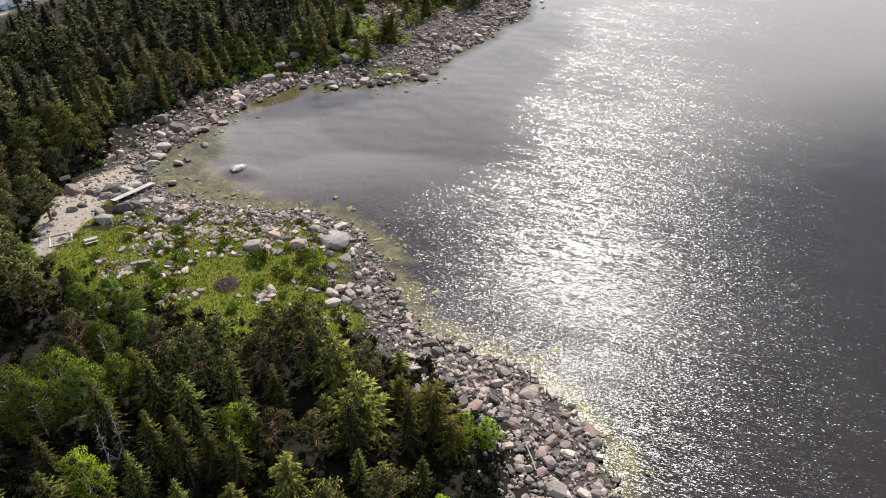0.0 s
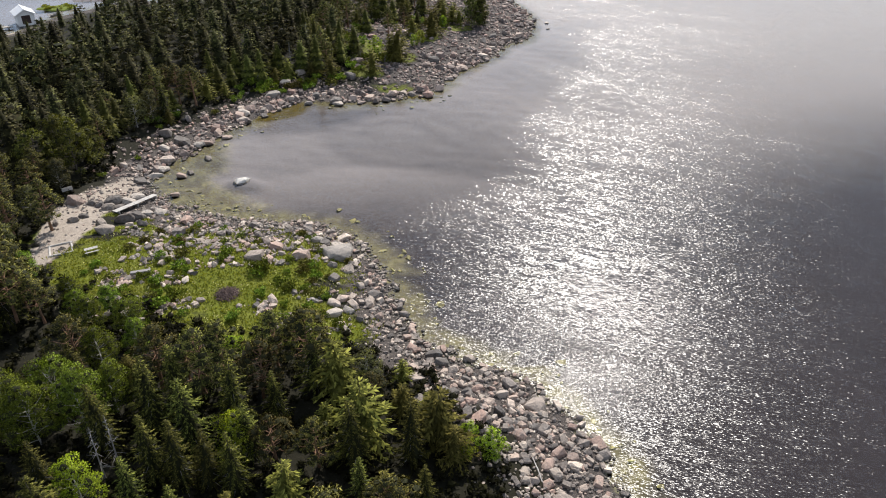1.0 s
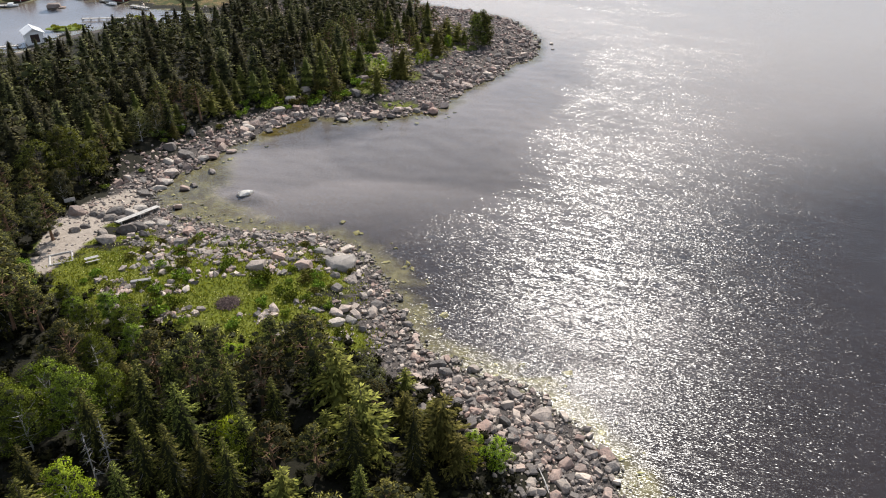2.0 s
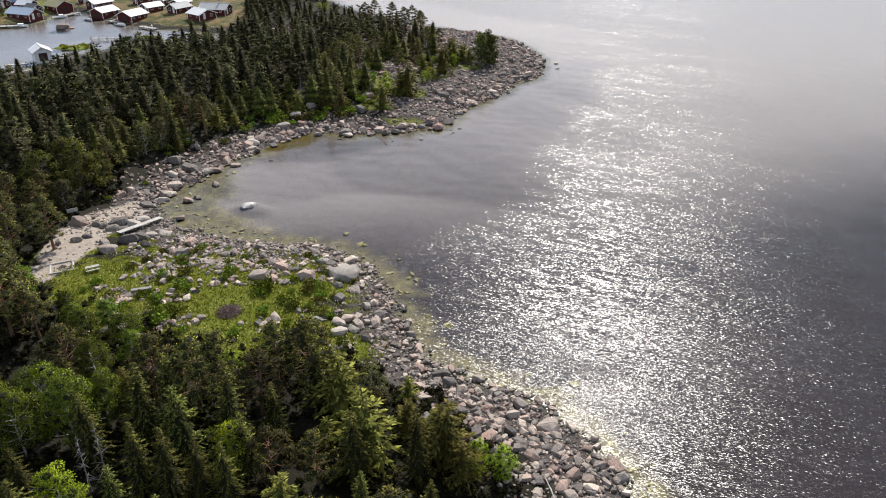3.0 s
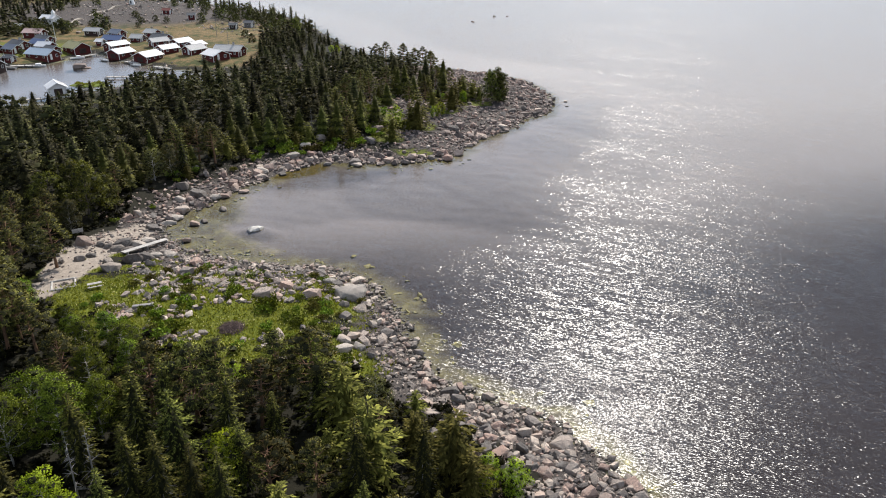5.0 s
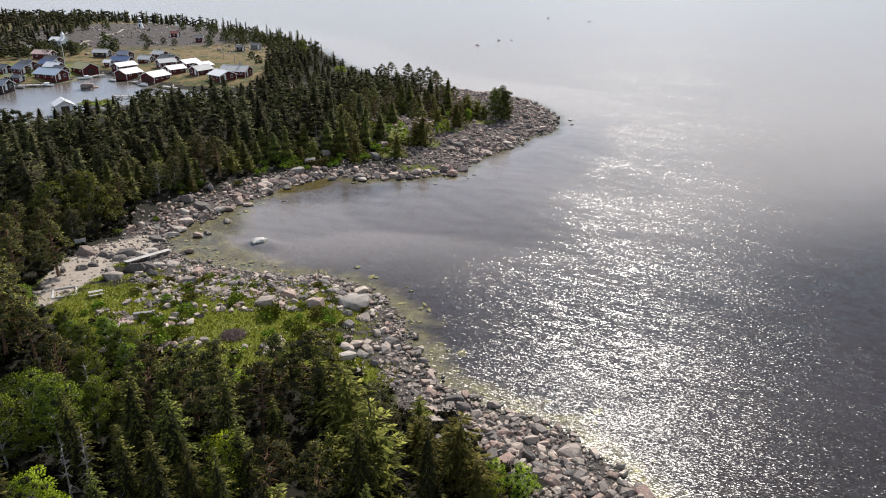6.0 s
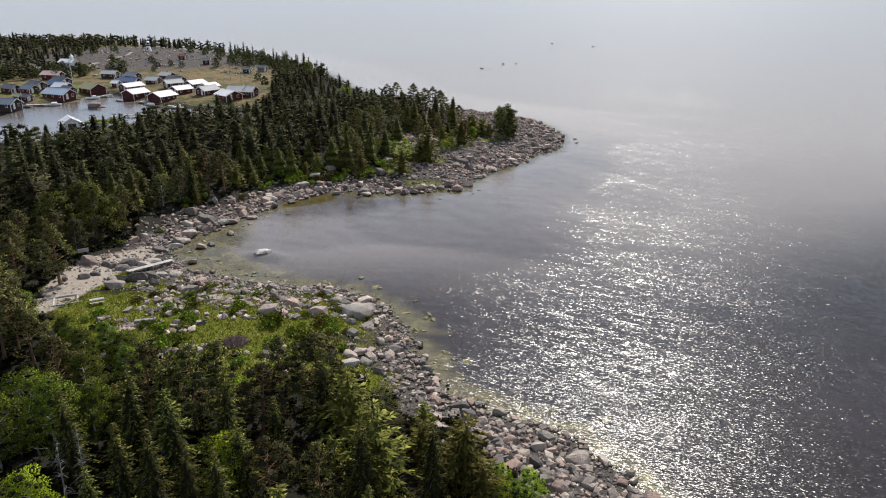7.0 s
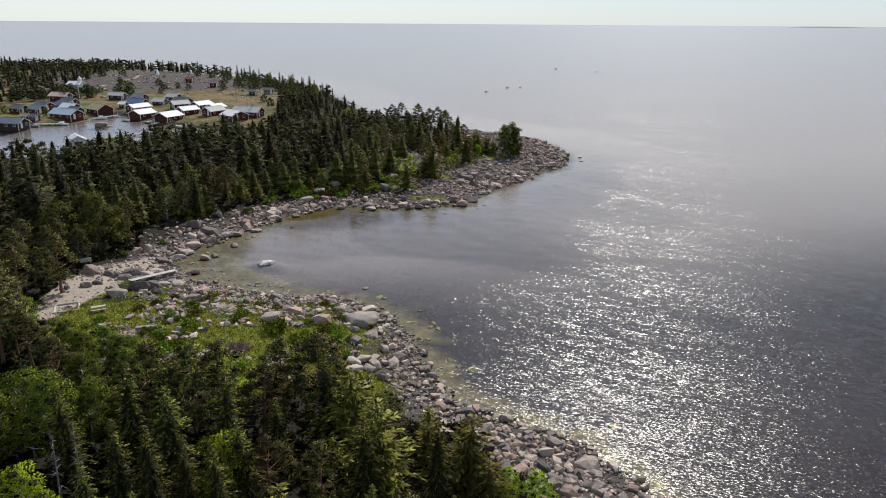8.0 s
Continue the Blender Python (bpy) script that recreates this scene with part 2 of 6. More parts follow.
# darker copy of the woods needles, shade inside the crowns put into colour
M_WOODS_SHADE = foliage_material("woods_core_shade", (0.014, 0.016, 0.005), (0.022, 0.025, 0.007), (0.034, 0.038, 0.010), joined=True, trans=0.06)
# distance haze is painted into the island's blue-grey colour
M_FAR_HAZE = plain_material("far_island_haze", (0.20, 0.23, 0.26), 0.9, 0.1)
M_GRASS = foliage_material("grass_blades", (0.076, 0.094, 0.009), (0.118, 0.138, 0.012), (0.18, 0.190, 0.026), trans=0.3)
# near-black crown cores: shade among the branches painted as a colour
M_CORE_SHADE = bark_material("crown_core_shade", (0.010, 0.011, 0.004), (0.022, 0.023, 0.008))
M_BARK = bark_material("spruce_bark", (0.05, 0.04, 0.033), (0.14, 0.115, 0.095))
M_PINEBARK = bark_material("pine_bark", (0.10, 0.06, 0.04), (0.26, 0.15, 0.09))
M_BIRCH = bark_material("birch_bark", (0.12, 0.11, 0.10), (0.48, 0.46, 0.42))
M_DEAD = bark_material("dead_wood", (0.12, 0.112, 0.108), (0.28, 0.265, 0.255))
M_PLANK = board_material("weathered_planks", (0.25, 0.23, 0.21), (0.45, 0.43, 0.395))
M_RED = board_material("falu_red_boards", (0.070, 0.012, 0.011), (0.135, 0.025, 0.020))
M_DARKWALL = board_material("tarred_boards", (0.03, 0.018, 0.015), (0.07, 0.045, 0.038))
M_WHITE = plain_material("white_paint", (0.78, 0.77, 0.74), 0.55, 0.3, vary=0.12)
M_PANE = plain_material("window_glass", (0.03, 0.035, 0.04), 0.08, 0.6)
M_ROOF = {
    "white": plain_material("white_sheet_roof", (0.62, 0.61, 0.60), 0.45, 0.4, vary=0.15),
    "grey": plain_material("grey_cement_roof", (0.36, 0.36, 0.355), 0.7, vary=0.3),
    "pale": plain_material("pale_metal_roof", (0.52, 0.53, 0.55), 0.45, vary=0.2),
    "dark": plain_material("dark_felt_roof", (0.085, 0.09, 0.10), 0.75, vary=0.35),
    "slate": plain_material("slate_blue_roof", (0.12, 0.14, 0.18), 0.6, vary=0.3),
    "bluegrey": plain_material("blue_grey_sheet_roof", (0.30, 0.36, 0.43), 0.45, vary=0.2),
    "blue": plain_material("dark_blue_sheet_roof", (0.07, 0.10, 0.19), 0.5, vary=0.25),
    "pink": plain_material("faded_pink_tile_roof", (0.46, 0.33, 0.30), 0.75, vary=0.25),
    "rust": plain_material("rusty_red_roof", (0.16, 0.05, 0.04), 0.75, vary=0.3),
    "olive": plain_material("mossy_roof", (0.26, 0.25, 0.14), 0.85, vary=0.35),
}
M_BLACK = plain_material("black_paint", (0.03, 0.03, 0.032), 0.5)
M_ASH = plain_material("ash_and_char", (0.05, 0.045, 0.04), 0.95, 0.1, vary=0.5)
M_TWIG = bark_material("dry_twigs", (0.06, 0.042, 0.038), (0.17, 0.12, 0.105))


# ---- the lie of the land ----
def curve_through(points, step=2.0):
    """A smooth open line through the points."""
    p = np.array(points, float)
    p = np.vstack([2 * p[0] - p[1], p, 2 * p[-1] - p[-2]])
    out = []
    for a, b, c, d in zip(p[:-3], p[1:-2], p[2:-1], p[3:]):
        m = max(1, int(np.linalg.norm(c - b) / step))
        s = np.arange(m)[:, None] / m
        out.append(0.5 * (2 * b + (c - a) * s + (2 * a - 5 * b + 4 * c - d) * s ** 2 + (3 * b - a - 3 * c + d) * s ** 3))
    return np.vstack(out)


BAY = [(30, -60), (27, -20), (23, 10), (20, 28), (18, 41), (17.3, 46), (14.7, 50), (11.7, 54.5), (8.7, 57), (5, 58.5), (2.2, 60),
       (0, 63.3), (-2.3, 69.4), (-3.1, 75), (-6, 80.3), (-8, 84), (-10.6, 86.5), (-14.4, 89), (-18, 89.3), (-23, 90.2), (-27.4, 91.2),
       (-32.4, 93), (-37, 96), (-39.4, 99), (-42.2, 103.8), (-41.5, 107.5), (-38.6, 112.2), (-35.4, 118.8), (-32.5, 124.4)]
CAPE = [(-25.6, 134.2), (-21, 137.7), (-14.7, 136.8), (-9, 136.6), (-3.4, 138), (2.8, 139.8), (6.2, 144.2), (11.2, 154.6), (19.4, 164),
        (24, 173.5), (29.9, 178.4), (33.2, 193), (33.3, 202.5), (30.8, 214.5), (26.6, 225), (17.4, 233), (6.5, 241), (-8, 256), (-24.6, 275.6),
        (-35, 296), (-50, 338), (-66, 375), (-80, 400), (-105, 432), (-150, 470), (-220, 520), (-320, 545), (-480, 560)]
HARBOUR = [(-300, 225), (-200, 235), (-160, 244), (-143, 246), (-135, 243), (-131, 249), (-129, 259), (-131, 270), (-127, 274),
           (-119, 268), (-111, 259), (-101, 252), (-95, 249), (-86, 241), (-70, 236), (-60, 231), (-63, 226), (-72, 221), (-81, 224),
           (-86, 222), (-92, 213), (-98, 205), (-101, 198), (-103, 190), (-112, 186), (-130, 180), (-200, 165), (-300, 160)]
coast = np.vstack([curve_through(BAY + CAPE), [(-480, 560), (-480, -60)]])
harbour = curve_through(HARBOUR)


def signed_distance(poly, x, y):
    """Metres to the line round poly, positive inside."""
    x, y = np.asarray(x, float), np.asarray(y, float)
    best, inside = np.full(x.shape, 1e9), np.zeros(x.shape, bool)
    for (ax, ay), (bx, by) in zip(poly, np.roll(poly, -1, 0)):
        dx, dy = bx - ax, by - ay
        s = np.clip(((x - ax) * dx + (y - ay) * dy) / (dx * dx + dy * dy + 1e-9), 0, 1)
        best = np.minimum(best, (x - ax - s * dx) ** 2 + (y - ay - s * dy) ** 2)
        if ay != by:
            cross = ((ay > y) != (by > y)) & (x < ax + (y - ay) / (by - ay) * dx)
            inside ^= cross
    return np.where(inside, 1, -1) * np.sqrt(best)


WAVES = np.random.RandomState(4).uniform(-1, 1, (26, 3))


def ripple(x, y, size):
    """Soft bumps of about that size in metres, between -1 and 1."""
    v = 0
    for i, (a, b, c) in enumerate(WAVES):
        f = 6.28 / size * (0.5 + 0.06 * i)
        g = math.hypot(a, b) + 1e-6
        v = v + np.sin(f * (x * a / g + y * b / g) + 9 * c)
    return v / 7.0


def smooth(v, a, b):
    s = np.clip((v - a) / (b - a), 0, 1)
    return s * s * (3 - 2 * s)


GRID_X, GRID_Y, GRID_STEP = -500.0, -80.0, 1.5
gx_, gy_ = np.meshgrid(np.arange(GRID_X, 130, GRID_STEP), np.arange(GRID_Y, 640, GRID_STEP))
SHORE = np.minimum(signed_distance(coast, gx_, gy_), -signed_distance(harbour, gx_, gy_))


def land(x, y):
    """Signed distance to the nearest shore, positive on land."""
    x, y = np.asarray(x, float), np.asarray(y, float)
    u = np.clip((x - GRID_X) / GRID_STEP, 0, SHORE.shape[1] - 1.001)
    v = np.clip((y - GRID_Y) / GRID_STEP, 0, SHORE.shape[0] - 1.001)
    i, j = u.astype(int), v.astype(int)
    u, v = u - i, v - j
    d = (SHORE[j, i] * (1 - u) + SHORE[j, i + 1] * u) * (1 - v) + (SHORE[j + 1, i] * (1 - u) + SHORE[j + 1, i + 1] * u) * v
    out = (x < GRID_X) | (y < GRID_Y) | (x > 128) | (y > 638)
    return np.where(out, -60.0, d) + 0.5 * ripple(x, y, 5.0)


def patch(x, y, cx, cy, rx, ry, turn=0.0):
    """1 in the middle of an oval, 0 at its edge and outside."""
    c, s = math.cos(radians(turn)), math.sin(radians(turn))
    u, v = ((x - cx) * c + (y - cy) * s) / rx, (-(x - cx) * s + (y - cy) * c) / ry
    return np.clip(1.6 * (1 - np.sqrt(u * u + v * v)), 0, 1)


def height(x, y, d=None):
    x, y = np.asarray(x, float), np.asarray(y, float)
    d = land(x, y) if d is None else d
    up = 0.10 * np.clip(d, 0, 3) + 1.35 * smooth(d, 1.0, 14.0) + 0.12 * ripple(x, y, 4.0) * smooth(d, 0, 4)
    up = up + 3.0 * np.exp(-(((x + 165) / 95) ** 2 + ((y - 405) / 62) ** 2)) * smooth(d, 3, 40)
    up = up + 0.9 * smooth(d, 12, 45) + 0.5 * ripple(x, y, 30.0) * smooth(d, 15, 40)
    shoal = np.maximum.reduce([patch(x, y, a, b, 4.0, 3.5) for a, b in ((-27.1, 103.0), (-37.1, 104.9), (-34.4, 111.3), (-36.1, 106.2), (-36.6, 98.5), (-0.2, 64.4))])
    pool = patch(x, y, -26, 133, 6.5, 3.5, 35)
    down = (1 - 0.85 * pool) * (1 - 0.8 * shoal) * np.where(d > -5, 0.11 * d, -0.55 + 0.25 * (d + 5))
    return np.where(d > 0, up, np.maximum(down, -9.0))


BEACH = [(-49.6, 77.0), (-50.4, 83), (-52.2, 90), (-50.5, 95), (-49, 99.5), (-45.5, 104.5), (-42, 104), (-42.6, 96), (-44.6, 91), (-44.2, 87), (-45, 83.5), (-46.6, 77.0)]
beach = np.array(BEACH, float)


def sand_mask(x, y):
    s = np.clip(0.5 + 0.45 * signed_distance(beach, x, y), 0, 1) + ripple(x, y, 4.0) * 0.2
    return np.maximum(s * (np.asarray(y) < 110), patch(x, y, -106, 189, 6, 5))


def meadow_mask(x, y):
    return np.maximum.reduce([patch(x, y, -30, 75, 17, 15), patch(x, y, -40, 78, 8, 7), patch(x, y, -20, 70, 12, 7), patch(x, y, -14, 78, 10, 8) * 0.8, patch(x, y, -15, 63.5, 15, 5)])


def cape_green(x, y):
    """Thin turf between the stones of the cape."""
    g = np.maximum.reduce([patch(x, y, -3, 142.5, 6, 3), patch(x, y, -9.5, 150, 6, 4), patch(x, y, -10.5, 166, 7, 9), patch(x, y, 4, 176, 7, 6), patch(x, y, 12, 183, 7, 4), patch(x, y, -2, 160, 6, 5)])
    return np.clip(1.5 * g + 0.5 * ripple(x, y, 4.0), 0, 1) * (g > 0)


def tussocks(x, y):
    """1 where grass grows between the stones of the headland."""
    return smooth(ripple(x, y, 3.5), 0.05, 0.35) * (np.asarray(x) < -6) * (np.asarray(y) < 92) * smooth(-signed_distance(wood, x, y), -0.5, 1.5)


def sheet_lines(lo, hi, step, ends):
    """Lines of the ground sheet: close together between lo and hi, then wider and wider to both ends."""
    mid = list(np.arange(lo, hi, step))
    for end, way in ((ends[1], 1), (ends[0], -1)):
        v, s = (mid[-1], step) if way > 0 else (mid[0], step)
        row = []
        while (v - end) * way < 0:
            s *= 1.09
            v += s * way
            row.append(v)
        mid = mid + row if way > 0 else row[::-1] + mid
    return np.array(mid)


def mesh_object(name, verts, faces, mats, parent=None, smooth_shade=False, index=None):
    me = bpy.data.meshes.new(name)
    me.from_pydata(verts if isinstance(verts, list) else verts.tolist(), [], faces if isinstance(faces, list) else faces.tolist())
    for m in mats:
        me.materials.append(m)
    if index is not None:
        me.polygons.foreach_set("material_index", np.asarray(index, np.int32))
    if smooth_shade:
        me.polygons.foreach_set("use_smooth", np.ones(len(me.polygons), bool))
    me.update()
    ob = new(name, me)
    ob.parent = parent
    return ob


EDGE = [(12, 20), (8.5, 41), (5.5, 45), (3.2, 49), (0.3, 54), (-5, 57.5), (-11, 60.5), (-17, 60.0), (-23, 61), (-29, 63.5), (-36, 68.5), (-43, 71.5), (-50, 74.5), (-53.5, 83), (-53.5, 93), (-51.5, 102), (-50.5, 113),
        (-50, 121), (-44.5, 127), (-39, 136), (-34, 142.5), (-24, 147.5), (-17, 148), (-14, 157), (-17, 166), (-17, 180), (-9, 189), (-3, 187), (4, 194), (3, 205), (-1, 218), (-11, 236), (-26, 260),
        (-36, 285), (-48, 305), (-61, 300), (-64, 280), (-60, 257), (-56, 238), (-60, 218), (-74, 209), (-84, 206), (-90, 195), (-94, 187), (-98, 175), (-112, 166), (-170, 150), (-200, 100), (-200, 20)]
wood = np.array(EDGE, float)



def build_ground():
    xs = sheet_lines(-78, 42, 1.0, (-6500, 6500))
    ys = sheet_lines(34, 215, 1.0, (-3000, 7500))
    gx, gy = np.meshgrid(xs, ys)
    x, y = gx.ravel(), gy.ravel()
    d = land(x, y)
    z = height(x, y, d)
    nx, ny = len(xs), len(ys)
    i = (np.arange(ny - 1)[:, None] * nx + np.arange(nx - 1)).ravel()
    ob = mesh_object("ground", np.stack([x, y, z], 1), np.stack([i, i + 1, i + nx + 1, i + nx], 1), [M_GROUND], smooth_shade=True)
    far = smooth(y, 228, 245) * (1 - smooth(x, -45, -25))
    bare = np.exp(-(((x + 150) / 75) ** 2 + ((y - 385) / 55) ** 2))
    layers = {
        "heath": far * smooth(d, 2, 6) * (1 - smooth(x, -75, -45)),
        "grass": np.maximum(np.maximum(meadow_mask(x, y), tussocks(x, y) * smooth(d, 1.5, 3.5)), np.maximum.reduce([patch(x, y, -150, 272, 30, 22), patch(x, y, -95, 214, 16, 8), 0.58 * cape_green(x, y)])) * smooth(d, 0, 3),
        "rock": np.maximum(np.maximum(1 - smooth(d, 3, 9), smooth(x + 0.6 * (y - 150), -14, -4) * (y > 136) * (1 - smooth(signed_distance(wood, x, y), -2, 3))) * (y < 235) * (1 - 0.7 * meadow_mask(x, y)) * (1 - 0.8 * cape_green(x, y)), 0.9 * far * np.clip(1.5 * bare, 0, 1)),
        "sand": sand_mask(x, y),
        "bed": (1 - smooth(d, 0.0, 0.5)) * (1 - smooth(-d - 5.0 * patch(x, y, -33, 104, 20, 14), 2, 7)) * 0.85,
        "weed": np.maximum(patch(x, y, -25.5, 132.2, 9, 5, 35), 0.7 * patch(x, y, 2, 139, 7, 2)) * (1 - smooth(d, 0.2, 0.9)),
        # stronger far out for painted sky sheen, thinned where the cape trees reflect
        "silt_sheen": smooth(y - 0.25 * x, 72, 132) * (1 - 0.45 * np.clip(1.6 * patch(x, y, -20, 131, 26, 8, 22), 0, 1)) * (1 - 0.5 * smooth(-x, 55, 62) * (y > 150) * (y < 300)) * smooth(-d - 6.0 * patch(x, y, -33, 104, 20, 14), 0.3, 4.0) * (0.62 + 0.38 * smooth(y, 110, 240)),
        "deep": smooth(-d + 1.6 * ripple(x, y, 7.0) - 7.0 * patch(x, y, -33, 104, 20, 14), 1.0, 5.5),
    }
    for key, v in layers.items():
        a = ob.data.attributes.new(key, "FLOAT", "POINT")
        a.data.foreach_set("value", np.ascontiguousarray(v, np.float32))
    return tagged(ob, "rocky island ground with grass, sand and seabed", "ground", kind="structure")


ground = build_ground()
water = mesh_object("water", [(-7000, -3500, 0), (7000, -3500, 0), (7000, 8000, 0), (-7000, 8000, 0)], [(0, 1, 2, 3)], [M_WATER])
water.visible_shadow = False
tagged(water, "grey rippled sea water glittering in the sun", "water", kind="structure")


# ---- builders ----
def part(name, bm, material, parent, label=""):
    """Links a bmesh as one mesh object under a thing or a part."""
    me = bpy.data.meshes.new(name)
    bm.to_mesh(me)
    bm.free()
    me.materials.append(material)
    ob = new(name, me)
    ob.parent = parent
    return tagged(ob, label)


def bm_box(sx, sy, sz, at=(0, 0, 0), bevel=0.0, m=None):
    """A box that stands on at, with its edges bevelled."""
    bm = bmesh.new()
    bmesh.ops.create_cube(bm, size=1.0, matrix=Matrix.Translation((at[0], at[1], at[2] + sz / 2)) @ Matrix.Diagonal((sx, sy, sz, 1)))
    if bevel:
        bmesh.ops.bevel(bm, geom=bm.edges[:], offset=bevel, segments=1, affect="EDGES")
    if m is not None:
        bm.transform(m)
    return bm


def bm_tube(points, radii, sides=6):
    """A tapered limb along points."""
    bm = bmesh.new()
    rings = []
    for i, (p, r) in enumerate(zip(points, radii)):
        a, b = Vector(points[max(i - 1, 0)]), Vector(points[min(i + 1, len(points) - 1)])
        q = (b - a).to_track_quat("Z", "Y").to_matrix()
        rings.append([bm.verts.new(Vector(p) + q @ Vector((r * math.cos(6.2832 * k / sides), r * math.sin(6.2832 * k / sides), 0))) for k in range(sides)])
    for a, b in zip(rings, rings[1:]):
        for k in range(sides):
            bm.faces.new((a[k], a[(k + 1) % sides], b[(k + 1) % sides], b[k]))
    bm.faces.new(rings[0][::-1])
    bm.faces.new(rings[-1])
    return bm


def joined_bm(bms):
    out = bmesh.new()
    for b in bms:
        me = bpy.data.meshes.new("tmp")
        b.to_mesh(me)
        b.free()
        out.from_mesh(me)
        bpy.data.meshes.remove(me)
    return out


def thing(name, label, category, group=""):
    return tagged(new(name), label, category, group)


def place(x, y, rz=0.0, scale=1.0, sink=0.0, sz=None, tilt=(0, 0)):
    z = max(float(height(np.array([x]), np.array([y]))[0]), -0.25) - sink
    return pose(x, y, z, tilt[0], tilt[1], rz) @ Matrix.Diagonal((scale, scale, sz or scale, 1))


def spread(things, places):
    """Stands the prototypes at the places in turn: [(which, matrix)]."""
    first = {}
    for which, m in places:
        if which in first:
            copy_thing(things[which], m)
        else:
            first[which] = m
    for which, ob in enumerate(things):
        if which in first:
            ob.matrix_basis = first[which]
        else:
            for o in (*ob.children_recursive, ob):
                bpy.data.objects.remove(o)


# ---- boulders and stones ----
ICO = {}


def ico(level):
    if level not in ICO:
        bm = bmesh.new()
        bmesh.ops.create_icosphere(bm, subdivisions=level, radius=1.0)
        ICO[level] = (np.array([v.co[:] for v in bm.verts]), np.array([[v.index for v in f.verts] for f in bm.faces]))
        bm.free()
    return ICO[level]


def boulder_shape(rs, corners, worn=0.0, flat=0.55):
    """A broken granite block: the hull of some corners, its edges worn round."""
    box = np.array([(i, j, k) for i in (-1, 1) for j in (-1, 1) for k in (-1, 1)], float)
    ball = rs.normal(size=(corners - 8, 3))
    ball /= (np.abs(ball) ** 2.6).sum(1)[:, None] ** (1 / 2.6)
    p = np.vstack([box * rs.uniform(0.35, 0.88, (8, 3)), ball * rs.uniform(0.8, 1.02, (corners - 8, 1))])
    p = p * np.array([1.0, rs.uniform(0.6, 0.85), 1.0])
    p[:, 0] += 0.3 * p[:, 1] * rs.uniform(-1, 1)
    p[:, :2] *= 1 - 0.25 * np.maximum(p[:, 2:], 0) * rs.uniform(0.2, 1.2)
    bm = bmesh.new()
    for q in p:
        bm.verts.new(q)
    out = bmesh.ops.convex_hull(bm, input=bm.verts[:])
    inside = [g for g in set(out["geom_interior"] + out["geom_unused"]) if isinstance(g, bmesh.types.BMVert)]
    bmesh.ops.delete(bm, geom=inside, context="VERTS")
    bmesh.ops.dissolve_limit(bm, angle_limit=radians(9), verts=bm.verts[:], edges=bm.edges[:])
    if worn:
        bmesh.ops.bevel(bm, geom=bm.edges[:], offset=worn, segments=1, affect="EDGES")
    bmesh.ops.triangulate(bm, faces=bm.faces[:])
    bm.verts.index_update()
    v = np.array([q.co[:] for q in bm.verts])
    f = np.array([[q.index for q in t.verts] for t in bm.faces])
    bm.free()
    v = v - 0.5 * (v.max(0) + v.min(0))
    v = v / np.abs(v[:, 0]).max()
    v[:, 2] *= flat * rs.uniform(0.8, 1.2) / np.abs(v[:, 2]).max()
    return v, f


